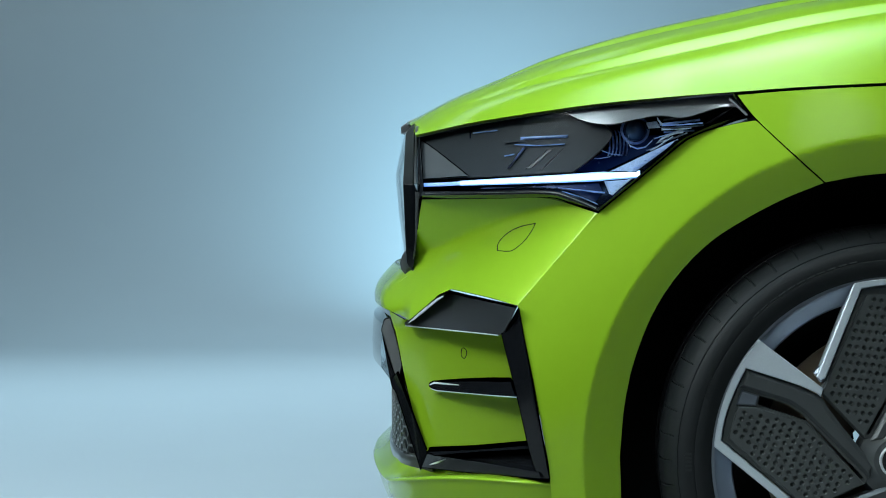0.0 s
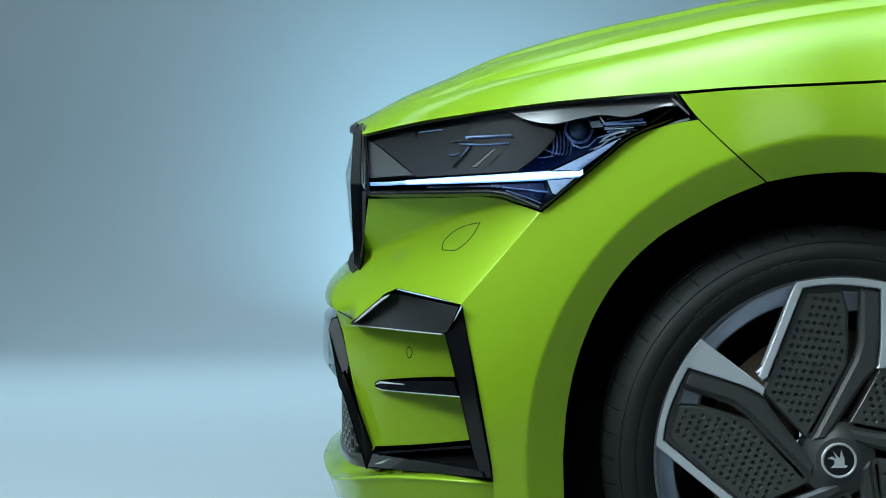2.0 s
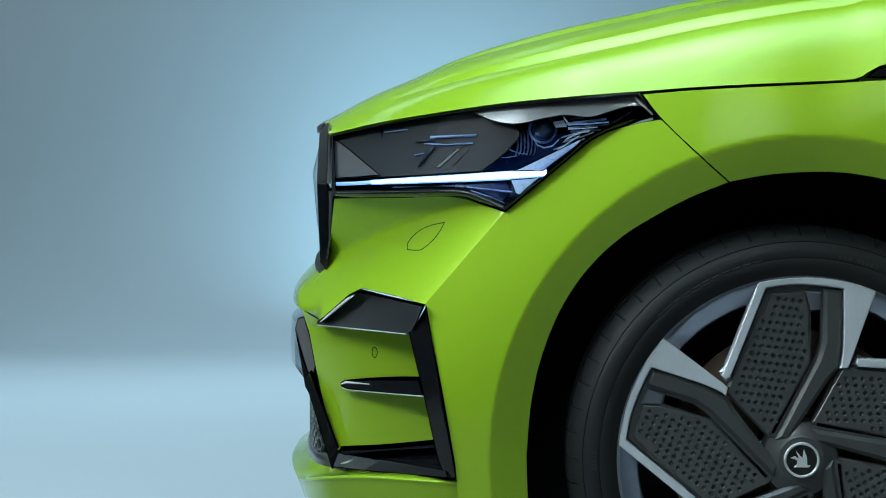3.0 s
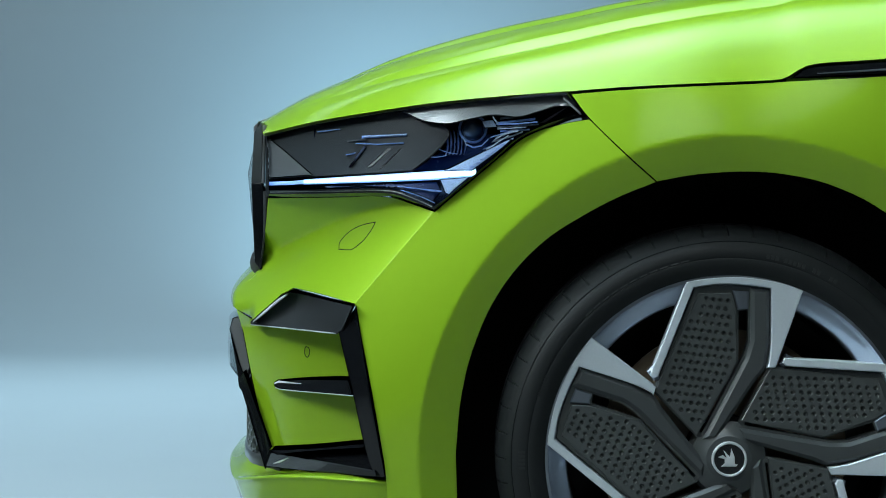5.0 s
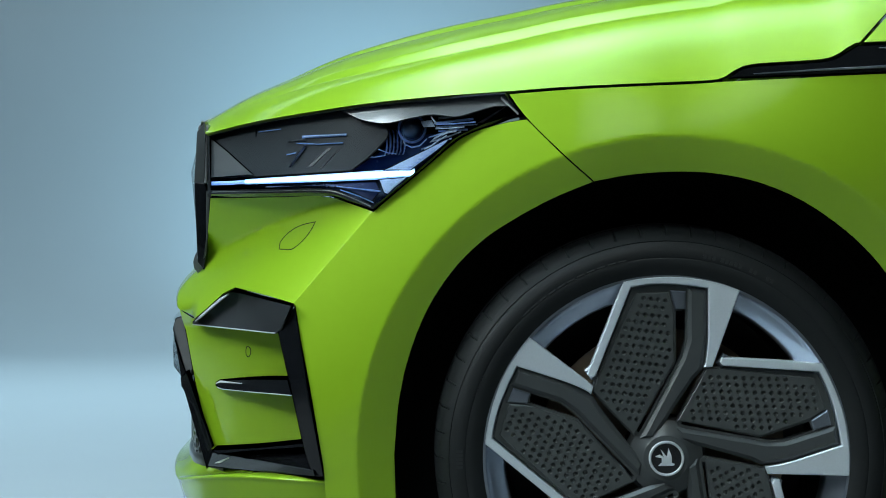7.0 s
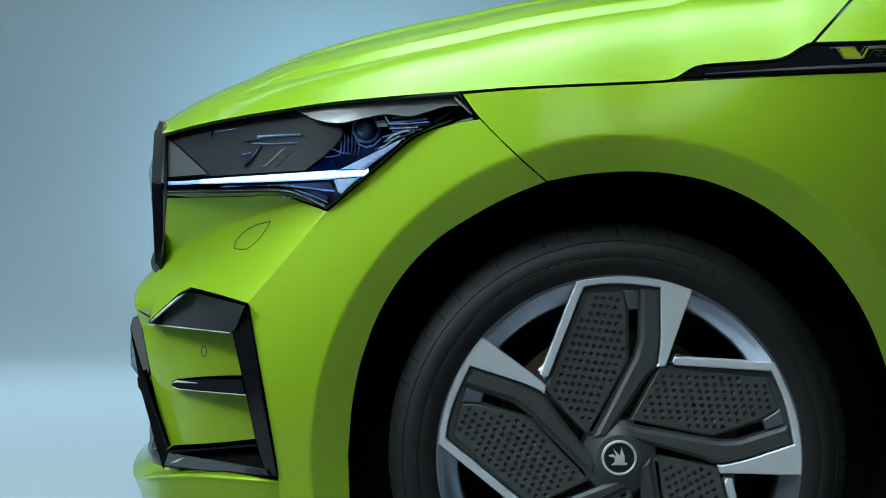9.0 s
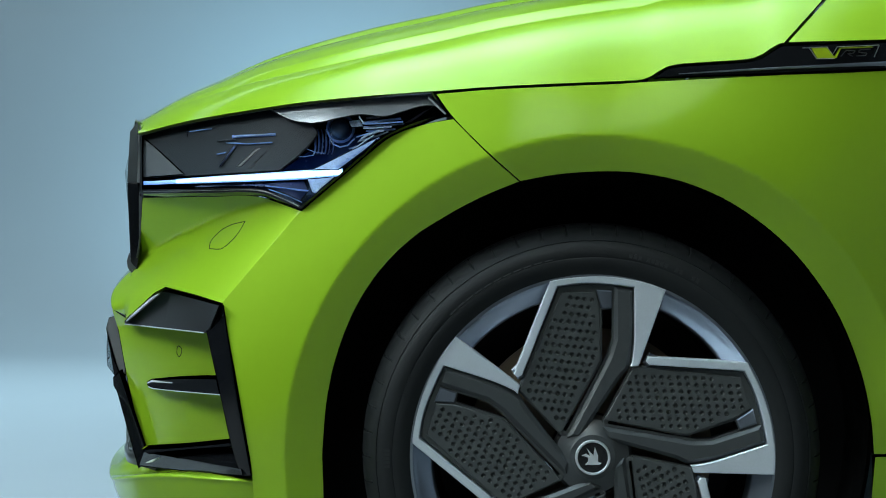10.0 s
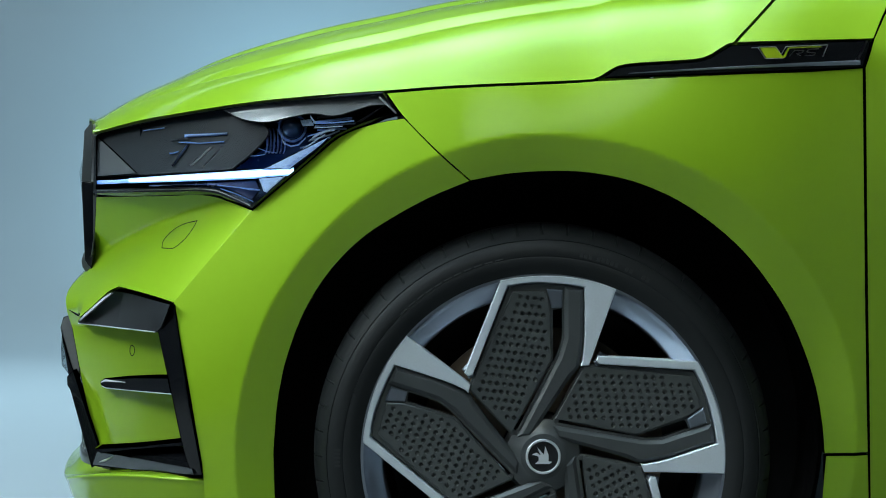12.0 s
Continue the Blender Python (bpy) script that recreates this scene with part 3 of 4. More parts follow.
SP_BASE = [(-0.0522, 0.6220, 1), (-0.0275, 0.6263), (-0.0003, 0.6272), (0.0320, 0.6247), (0.0610, 0.6205, 1), (0.0612, 0.5439), (0.0554, 0.5004, 1), (0.0427, 0.4858, 1), (-0.0226, 0.3918, 1), (-0.0482, 0.3977, 1), (-0.1140, 0.4667, 1), (-0.1055, 0.4881, 1)]
SP_SLOT = [(0.0143, 0.5872, 1), (0.0287, 0.5890, 1), (0.0289, 0.5438, 1), (0.0221, 0.5216, 1), (-0.0312, 0.4199, 1), (-0.0406, 0.4028, 1), (-0.0440, 0.4071, 1), (0.0145, 0.5097, 1)]
SP_PERF = [(-0.0462, 0.6144, 1), (0.0032, 0.6153, 1), (0.0100, 0.5906, 1), (0.0120, 0.5114, 1), (-0.0482, 0.4002, 1), (-0.1106, 0.4667, 1), (-0.1021, 0.4889, 1)]
SP_ARM = [(0.0320, 0.6230, 1), (0.0601, 0.6197, 1), (0.0604, 0.5439, 1), (0.0537, 0.4995, 1), (0.0410, 0.4858, 1), (-0.0184, 0.3943, 1), (-0.0388, 0.3951, 1), (0.0239, 0.5165, 1), (0.0323, 0.5438, 1)]
SP_TAB = [(0.0048, 0.6187, 1), (0.0287, 0.6171, 1), (0.0287, 0.5907, 1), (0.0126, 0.5898, 1)]
SP_FOOT = [(-0.1225, 0.4966, 1), (-0.1106, 0.5094, 1), (-0.1021, 0.4855, 1), (-0.1123, 0.4821, 1)]


def seg_dist(p, a, b):
    a, b = Vector(a), Vector(b)
    t = min(1.0, max(0.0, (p - a).dot(b - a) / (b - a).length_squared))
    return (p - a - t * (b - a)).length


def dots():
    """Hole centres of one perforated panel, on slanting rows."""
    loop = clean([p[:2] for p in wheel_loop(SP_PERF)])

    def inside(px, pz):
        hit = False
        for (ax, az), (bx, bz) in zip(loop, loop[1:] + loop[:1]):
            if (az > pz) != (bz > pz) and px < ax + (pz - az) / (bz - az) * (bx - ax):
                hit = not hit
        return hit
    out = []
    e1, e2 = Vector((0.0107, -0.0012)), Vector((-0.0042, -0.0118))
    for i in range(-14, 15):
        for j in range(-3, 24):
            p = Vector((-0.045, 0.242)) + i * e1 + j * e2
            if inside(p.x, p.y) and min(seg_dist(p, a, b) for a, b in zip(loop, loop[1:] + loop[:1])) > 0.0062:
                out.append(p)
    return out


def build_spokes():
    loop = {k: wheel_loop(v) for k, v in (("blade", SP_BLADE), ("base", SP_BASE), ("slot", SP_SLOT), ("perf", SP_PERF), ("arm", SP_ARM), ("tab", SP_TAB), ("foot", SP_FOOT))}
    holes = [[(p.x + 0.0040 * math.cos(a), p.y + 0.0040 * math.sin(a)) for a in [0.21 + math.pi / 4 * k for k in range(8)]] for p in [q + Vector((random.uniform(-4e-5, 4e-5), random.uniform(-4e-5, 4e-5))) for q in dots()]]
    made = [
        plate("spoke_blade", spline(loop["blade"]), 0.0, 0.030, 0.0014, SILVER, wheel),
        plate("aero_insert", spline(loop["base"]), 0.010, 0.020, 0.002, SATIN, wheel, holes=[clean(spline(loop["slot"]))]),
        plate("perforated_panel", spline(loop["perf"]), 0.0045, 0.008, 0.0012, SATIN, wheel, holes=holes, hole_bevel=0.0019),
        plate("spoke_arm", spline(loop["arm"]), 0.002, 0.030, 0.0055, ARM, wheel),
        plate("insert_tab", spline(loop["tab"]), 0.005, 0.010, 0.002, GUN, wheel),
        plate("spoke_foot", spline(loop["foot"]), 0.008, 0.02, 0.003, GUN, wheel),
    ]
    for ob in made:
        for i in range(1, 5):
            c = ob.copy()
            scene.collection.objects.link(c)
            c.rotation_euler = (0, radians(72 * i), 0)


build_spokes()
lathe("rim_ring", [(0.2775, 0.004), (0.2765, 0.0015), (0.2715, 0.0015), (0.269, 0.005), (0.264, 0.010), (0.246, 0.020), (0.243, 0.024), (0.241, 0.05)], GUN, wheel, 160, "glossy gunmetal rim ring")
lathe("brake_disc", [(0.19, 0.10), (0.19, 0.09), (0.06, 0.09)], DISC, wheel, 90)
lathe("hub_plate", [(0.062, 0.030), (0.056, 0.012), (0.038, 0.004), (0.034, 0.0012), (0.0001, 0.0012)], ARM, wheel, 60)
cap = lathe("centre_cap", [(0.0255, 0.01), (0.0255, 0.003), (0.0001, 0.003)], GLOSS, wheel, 48)
cap.location = (0, -0.0045, 0)
lathe("cap_ring", [(0.0265, 0.008), (0.0265, 0.0), (0.0255, -0.0012), (0.0238, -0.0012), (0.0228, 0.0), (0.0228, 0.004)], EMBLEM, wheel, 64).location = (0, -0.0045, 0)
CAP_MARK = [(-0.017, 0.003), (-0.010, 0.006), (-0.004, 0.002), (-0.009, 0.014), (0.001, 0.003), (0.003, 0.016), (0.008, 0.003), (0.008, -0.007), (0.013, -0.008), (0.010, -0.011), (-0.012, -0.011), (-0.007, -0.006), (-0.007, 0.0)]
plate("cap_emblem", CAP_MARK, -0.0035, 0.003, 0.0006, EMBLEM, wheel)


# ---- wheel housing and inner structure ----
def build_liner():
    bm = bmesh.new()
    rows = []
    for i in range(49):
        a = radians(-25 + 230 * i / 48)
        lip = y_side(0.005 + 0.425 * math.cos(a), HUB_Z + 0.431 * math.sin(a)) + 0.012
        rows.append([bm.verts.new((0.005 + r * math.cos(a), y, HUB_Z + r * 1.015 * math.sin(a))) for r, y in ((0.426, lip), (0.436, lip + 0.02), (0.436, 0.33), (0.02, 0.33))])
    for a, b in zip(rows, rows[1:]):
        for k in range(3):
            bm.faces.new((a[k], b[k], b[k + 1], a[k + 1]))
    part("wheel_arch_liner", bm, INNER, car, "matt black wheel arch liner", True, 40)


build_liner()


def build_core():
    """Dark structure behind the panel gaps."""
    bm = bmesh.new()
    box_bm(bm, pose(0.10, MID, 0.86), 0.9, 1.5, 0.05)
    box_bm(bm, pose(0.72, MID, 0.55), 0.5, 1.36, 0.75)
    box_bm(bm, pose(0.72, MID, 0.98), 0.5, 1.66, 0.16)
    box_bm(bm, pose(-0.70, MID, 0.74), 0.09, 0.98, 0.22)
    part("inner_structure", bm, INNER, car, "", False)


build_core()

# ---- headlamp ----
LAMP = [(-0.7365, 0.8626, 1), (-0.6429, 0.8786), (-0.5393, 0.8911), (-0.4438, 0.9015), (-0.3536, 0.9082), (-0.2753, 0.9141), (-0.2427, 0.9156, 1), (-0.2136, 0.8807, 1), (-0.2409, 0.8738), (-0.2751, 0.8645), (-0.3026, 0.8535), (-0.3225, 0.8416), (-0.3511, 0.8169), (-0.3982, 0.7774), (-0.4442, 0.7395, 1), (-0.4821, 0.7541), (-0.5076, 0.7628), (-0.5393, 0.7655), (-0.5837, 0.7647), (-0.7312, 0.7632, 1)]


def back(form, d):
    return lambda x, z: form(x, z) + d


LAMP_EDGE = clean(spline(LAMP, True, 6))
LAMP_IN = [(x + n.x * d, z + n.y * d) for (x, z), n, d in zip(LAMP_EDGE, normals2d(LAMP_EDGE), [-0.0022 - 0.0042 * step01((0.80 - z) / 0.02) * step01((-0.42 - x) / 0.05) - 0.0022 * step01((x + 0.30) / 0.05) * step01((0.90 - z) / 0.01) for x, z in LAMP_EDGE])]
headlight = panel("headlight", spline(LAMP), back(y_lamp, 0.10), LAMPNAVY, car, 0.02, 0.0, 0.01, label="slim headlamp with lit daytime running light")
panel("lens", LAMP_IN, y_lamp, LENS, headlight, 0.012, 0.0, 0.012, label="clear lamp lens").visible_shadow = False


def strip_frame(name, a, b, form, material, parent, proud=-0.001, depth=0.02):
    """A frame between two alike loops, laid on a form."""
    sign = 1 if sum(p[0] * q[1] - q[0] * p[1] for p, q in zip(a, a[1:] + a[:1])) > 0 else -1
    wide = offset(a, 0.005 * sign)
    verts, faces, m = [], [], len(a)
    for pts, d in ((wide, depth), (wide, 0.036), (a, 0.003), (b, proud), (b, depth)):
        verts += [(x, form(x, z) + d, z) for x, z in pts]
    for k in range(4):
        for i in range(m):
            j = (i + 1) % m
            faces.append((k * m + i, k * m + j, (k + 1) * m + j, (k + 1) * m + i))
    return mesh_ob(name, verts, faces, material, parent, None, False)


strip_frame("lamp_frame", LAMP_EDGE, LAMP_IN, y_lamp, GLOSS, headlight, depth=0.10)


def ribbon(name, line, form, d, width, material, parent, thick=0.006, label=""):
    """A bar of given height along a line on a form."""
    bm = bmesh.new()
    rows = []
    for p in line:
        x, z, w = p[0], p[1], p[2] if len(p) > 2 else width
        y = form(x, z) + d
        rows.append([bm.verts.new(c) for c in ((x, y + thick, z + w / 2), (x, y + 0.001, z + w / 2), (x, y, z + w * 0.3), (x, y, z - w * 0.3), (x, y + 0.001, z - w / 2), (x, y + thick, z - w / 2))])
    for a, b in zip(rows, rows[1:]):
        for k in range(5):
            bm.faces.new((a[k], a[k + 1], b[k + 1], b[k]))
    for r in (rows[0], rows[-1]):
        bm.faces.new(r)
    bmesh.ops.recalc_face_normals(bm, faces=bm.faces[:])
    return part(name, bm, material, parent, label, True, 40)


BAR = [(-0.6635, 0.7832), (-0.5847, 0.7861), (-0.5065, 0.7891), (-0.4416, 0.7923), (-0.3808, 0.7963)]
BAR_END = [(-0.7282, 0.7810), (-0.6912, 0.7816), (-0.6624, 0.7832)]
ribbon("light_bar", [(x, z, w) for (x, z), w in zip(BAR, (0.0045, 0.0065, 0.008, 0.009, 0.008))], y_lamp, 0.014, 0.0105, DRL, headlight, label="lit blue-white light bar")
# Wider blue ribbon behind the bar, glowing to imitate its halo.
ribbon("light_bar_halo", [(x, z, w) for (x, z), w in zip(BAR, (0.008, 0.0105, 0.0125, 0.014, 0.012))], y_lamp, 0.018, 0.0105, DRLDIM, headlight)
ribbon("light_bar_end", [(x, z) for x, z in BAR_END], y_lamp, 0.014, 0.006, DRLDIM, headlight)

JOINT = [(-0.2212, 0.8877), (-0.2118, 0.8791), (-0.1593, 0.8265), (-0.1282, 0.7967)]
ribbon("joint_backing", JOINT, y_side, 0.012, 0.026, INNER, bumper)
JOINT = [(-0.2231, 0.9100), (-0.1554, 0.9154), (-0.0545, 0.9193), (0.0294, 0.9226), (0.0794, 0.9258)]
ribbon("joint_backing", JOINT, y_side, 0.018, 0.03, INNER, fender)

# lamp inside
# Deep blue puts the light bar's glow into the well's colour.
LAMPBLUE2 = mat("lamp_blue_glow_well", (0.014, 0.034, 0.11), 0.25, 0.3, 0.5, vary=0.15, scale=80)
LAMPMID = mat("lamp_corner", (0.17, 0.18, 0.185), 0.25, 0.3, 0.6, vary=0.08)
LAMPPALE = mat("lamp_bezel", (0.27, 0.29, 0.30), 0.3, 0.25, 0.6, vary=0.06)


def bit(name, outline, d, material, depth=0.006):
    return panel(name, spline(outline, True, 5), back(y_lamp, d), material, headlight, 0.02, 0.0, depth)


L1 = [(-0.7330, 0.8640, 1), (-0.5892, 0.8850), (-0.4700, 0.8985, 1), (-0.4359, 0.8759), (-0.4210, 0.8546), (-0.4459, 0.8254), (-0.4805, 0.7986, 1), (-0.5851, 0.7933), (-0.7265, 0.7875, 1)]
bit("lamp_bezel", L1, 0.022, LAMPGREY)
L2 = [(-0.5000, 0.8940, 1), (-0.4438, 0.9003), (-0.3536, 0.9070), (-0.2753, 0.9129), (-0.2395, 0.9146, 1), (-0.2225, 0.8935, 1), (-0.2575, 0.8950), (-0.2889, 0.8862), (-0.3176, 0.8790), (-0.3523, 0.8829), (-0.3873, 0.8776), (-0.4258, 0.8706), (-0.4651, 0.8768)]


def y_bezel(x, z):
    """Upper bezel, rolling back towards the hood."""
    s = max(0.0, z - 0.872)
    return y_lamp(x, z) + 0.004 + 0.20 * s + 2.5 * s * s


panel("upper_bezel", spline(L2, True, 5), y_bezel, LAMPPALE, headlight, 0.006, 0.0, 0.006)
L3 = [(-0.7340, 0.8590, 1), (-0.7081, 0.8416), (-0.6773, 0.8184), (-0.6458, 0.7940, 1), (-0.7291, 0.7894, 1)]
bit("corner_bezel", L3, 0.012, LAMPMID)
L6 = [(-0.6306, 0.7748, 1), (-0.4414, 0.7836, 1), (-0.4339, 0.7680, 1), (-0.4480, 0.7507, 1), (-0.4758, 0.7637), (-0.5041, 0.7725), (-0.5445, 0.7744)]
bit("lower_reflector", L6, 0.030, LAMPBLUE2)
L7 = [(-0.4833, 0.7995, 1), (-0.4423, 0.8271), (-0.3976, 0.8578, 1), (-0.3444, 0.8572, 1), (-0.3182, 0.8519, 1), (-0.4327, 0.7992, 1)]
bit("side_reflector", L7, 0.055, LAMPBLUE2)
L4 = [(-0.4308, 0.7992, 1), (-0.3793, 0.8239), (-0.3356, 0.8451), (-0.3234, 0.8493, 1), (-0.3390, 0.8340), (-0.3861, 0.7989, 1)]
bit("crystal_wedge", L4, 0.012, CRYSTALLIT)
L5 = [(-0.4369, 0.7862, 1), (-0.3922, 0.7895, 1), (-0.4212, 0.7619, 1), (-0.4284, 0.7645, 1)]
bit("crystal_wedge", L5, 0.012, CRYSTALLIT)
LAMPPALE2 = mat("lamp_trim", (0.14, 0.15, 0.16), 0.3, 0.5, vary=0.06)
CRYSTALDARK = mat("projector_glass", (0.05, 0.09, 0.16), 0.05, 0.3, 1.0, vary=0.05)
LAMPDIM = mat("lamp_rail", (0.13, 0.135, 0.135), 0.4, 0.0, vary=0.2, scale=180)
STROKE = [(-0.5639, 0.8534, 0.0056), (-0.5560, 0.8542, 0.0042), (-0.4895, 0.8556, 0.0040)]
ribbon("reflector_bar", STROKE, y_lamp, 0.018, 0.004, LAMPBLUE, headlight)
STROKE = [(-0.5600, 0.8540, 0.0012), (-0.5300, 0.8549, 0.0018), (-0.4900, 0.8560, 0.0010)]
ribbon("crystal_bar", STROKE, y_lamp, 0.015, 0.002, CRYSTAL, headlight)
STROKE = [(-0.5740, 0.8440, 0.0012), (-0.5590, 0.8433, 0.0026), (-0.5369, 0.8416, 0.0016), (-0.4945, 0.8432, 0.0022)]
ribbon("reflector_bar", STROKE, y_lamp, 0.017, 0.0023, LAMPBLUE, headlight)
STROKE = [(-0.5900, 0.8262), (-0.5820, 0.8270), (-0.5737, 0.8290)]
ribbon("reflector_bar", STROKE, y_lamp, 0.017, 0.0022, LAMPBLUE, headlight)
STROKE = [(-0.3507, 0.8710), (-0.2907, 0.8774)]
ribbon("crystal_bar", STROKE, y_lamp, 0.017, 0.0036, LAMPBLUE, headlight)
STROKE = [(-0.3480, 0.8650), (-0.2855, 0.8688)]
ribbon("crystal_bar", STROKE, y_lamp, 0.017, 0.0023, CRYSTAL, headlight)
STROKE = [(-0.3444, 0.8589), (-0.2992, 0.8612)]
ribbon("reflector_bar", STROKE, y_lamp, 0.017, 0.0027, LAMPBLUE, headlight)
STROKE = [(-0.5042, 0.7751), (-0.4339, 0.7680)]
ribbon("crystal_bar", STROKE, y_lamp, 0.017, 0.0015, LAMPBLUE, headlight)
STROKE = [(-0.6419, 0.8646), (-0.6014, 0.8678)]
ribbon("reflector_bar", STROKE, y_lamp, 0.017, 0.0018, LAMPBLUE, headlight)
STROKE = [(-0.5600, 0.8396, 1), (-0.5554, 0.8390, 1), (-0.5816, 0.8063, 1), (-0.5851, 0.8064, 1)]
bit("crystal_bar", STROKE, 0.017, LAMPBLUE)
STROKE = [(-0.5567, 0.8054, 1), (-0.5455, 0.8053, 1), (-0.5115, 0.8361, 1), (-0.5209, 0.8363, 1)]
bit("lamp_rail", STROKE, 0.0212, LAMPDIM)
STROKE = [(-0.5344, 0.8028, 1), (-0.5290, 0.8027, 1), (-0.4975, 0.8343, 1), (-0.5005, 0.8344, 1)]
bit("lamp_rail", STROKE, 0.0212, LAMPDIM)
STROKE = [(-0.6482, 0.8700, 1), (-0.6440, 0.8698, 1), (-0.6460, 0.8560, 1), (-0.6478, 0.8560, 1)]
bit("lamp_rail", STROKE, 0.0208, LAMPBLUE2)
STROKE = [(-0.3737, 0.8756, 1), (-0.3543, 0.8780, 1), (-0.3471, 0.8650, 1), (-0.3682, 0.8635, 1)]
bit("projector_block", STROKE, 0.022, CRYSTAL)
STROKE = [(-0.2512, 0.8909, 1), (-0.2409, 0.8960, 1), (-0.2751, 0.8722, 1), (-0.2855, 0.8705, 1)]
bit("reflector_bar", STROKE, 0.020, LAMPPALE2)


for line, w, m in (
        ([(-0.3593, 0.8496), (-0.3313, 0.8580), (-0.3044, 0.8655)], 0.0018, LAMPBLUE), ([(-0.3548, 0.8435), (-0.3269, 0.8511), (-0.3096, 0.8578)], 0.0026, CRYSTAL), ([(-0.3706, 0.8316), (-0.3460, 0.8400), (-0.3234, 0.8476)], 0.0018, LAMPBLUE),
        ([(-0.3391, 0.8520), (-0.3287, 0.8597), (-0.3165, 0.8621)], 0.003, CRYSTAL), ([(-0.4234, 0.7887), (-0.4056, 0.7973), (-0.3704, 0.8144)], 0.0016, CRYSTAL), ([(-0.4984, 0.7698), (-0.4683, 0.7602), (-0.4444, 0.7498)], 0.0014, LAMPBLUE),
        ([(-0.5879, 0.8474), (-0.5716, 0.8488), (-0.5575, 0.8494)], 0.0016, LAMPPALE2), ([(-0.4378, 0.8322), (-0.4241, 0.8269), (-0.4096, 0.8250)], 0.0014, LAMPBLUE), ([(-0.3446, 0.8783), (-0.3341, 0.8795), (-0.3236, 0.8802)], 0.0030, LAMPPALE2)):
    ribbon("crystal_bar", line, y_lamp, 0.016, w, m, headlight)
for line, w, m in (
        ([(-0.3975, 0.8552), (-0.3992, 0.8457), (-0.3946, 0.8370)], 0.0035, CRYSTAL), ([(-0.3946, 0.8387), (-0.3848, 0.8343), (-0.3724, 0.8368), (-0.3619, 0.8470)], 0.0022, LAMPBLUE), ([(-0.3653, 0.8315), (-0.3548, 0.8366), (-0.3443, 0.8443), (-0.3313, 0.8519)], 0.0026, CRYSTAL),
        ([(-0.3513, 0.8469), (-0.3391, 0.8537), (-0.3252, 0.8579), (-0.3165, 0.8587)], 0.0034, CRYSTAL), ([(-0.3566, 0.8418), (-0.3479, 0.8504), (-0.3339, 0.8554)], 0.0016, CRYSTAL), ([(-0.3552, 0.8806), (-0.3507, 0.8745), (-0.3463, 0.8693)], 0.0040, CRYSTAL),
        ([(-0.3480, 0.8693), (-0.3183, 0.8699), (-0.2872, 0.8722)], 0.0026, LAMPBLUE), ([(-0.3488, 0.8624), (-0.3270, 0.8631), (-0.3044, 0.8646)], 0.0020, CRYSTAL), ([(-0.4495, 0.8202), (-0.4403, 0.8201), (-0.4258, 0.8225)], 0.0012, LAMPBLUE),
        ([(-0.4686, 0.7715), (-0.4502, 0.7680), (-0.4339, 0.7671)], 0.0012, LAMPBLUE), ([(-0.4324, 0.7836), (-0.4304, 0.7766), (-0.4248, 0.7663)], 0.0034, CRYSTAL), ([(-0.4230, 0.7645), (-0.4089, 0.7766), (-0.3931, 0.7895)], 0.0026, CRYSTAL)):
    ribbon("crystal_bar", line, y_lamp, 0.010, w, m, headlight)
CREST = [(-0.3861, 0.8007), (-0.3321, 0.8416)]
LINE = [(-0.7221, 0.7669), (-0.5838, 0.7683), (-0.5394, 0.7690), (-0.5058, 0.7663), (-0.4775, 0.7567), (-0.4479, 0.7438)]
LINE2 = [(-0.2486, 0.9079), (-0.2358, 0.8960), (-0.2221, 0.8832)]


def projector(px, pz, r, d):
    """A ball lens in its ring."""
    y = y_lamp(px, pz) + d
    bm = bmesh.new()
    bmesh.ops.create_uvsphere(bm, u_segments=24, v_segments=14, radius=r, matrix=Matrix.Translation((px, y + r * 0.4, pz)))
    part("projector_lens", bm, CRYSTALDARK, headlight, "", True)
    bm = bmesh.new()
    ring = []
    for i in range(32):
        a = 2 * math.pi * i / 32
        ring.append([bm.verts.new((px + rr * math.cos(a), y + dy, pz + rr * math.sin(a))) for rr, dy in ((r * 1.05, r * 0.6), (r * 1.08, r * 0.3), (r * 1.25, r * 0.35), (r * 1.3, r * 0.9))])
    for a, b in zip(ring, ring[1:] + ring[:1]):
        for k in range(3):
            bm.faces.new((a[k], b[k], b[k + 1], a[k + 1]))
    bmesh.ops.recalc_face_normals(bm, faces=bm.faces[:])
    part("projector_ring", bm, LAMPBLUE, headlight, "", True, 40)


for k in range(8):
    p = CREST[0][0] + (CREST[1][0] - CREST[0][0]) * k / 7.5, CREST[0][1] + (CREST[1][1] - CREST[0][1]) * k / 7.5
    ribbon("crystal_rib", [(p[0], p[1]), (p[0] - 0.013 + 0.001 * k, p[1] - 0.001)], y_lamp, 0.009, 0.0011, LAMPBLUE, headlight)
ribbon("lamp_line", spline(LINE, False, 4), y_lamp, -0.0015, 0.0011, CHROME, headlight, 0.003)
ribbon("lamp_line", spline(LINE2, False, 4), y_lamp, 0.002, 0.0045, EMBLEM, headlight, 0.003)
SPOTS = [(-0.3862, 0.8640), (-0.4135, 0.8438)]
projector(SPOTS[0][0], SPOTS[0][1], 0.0175, 0.036)
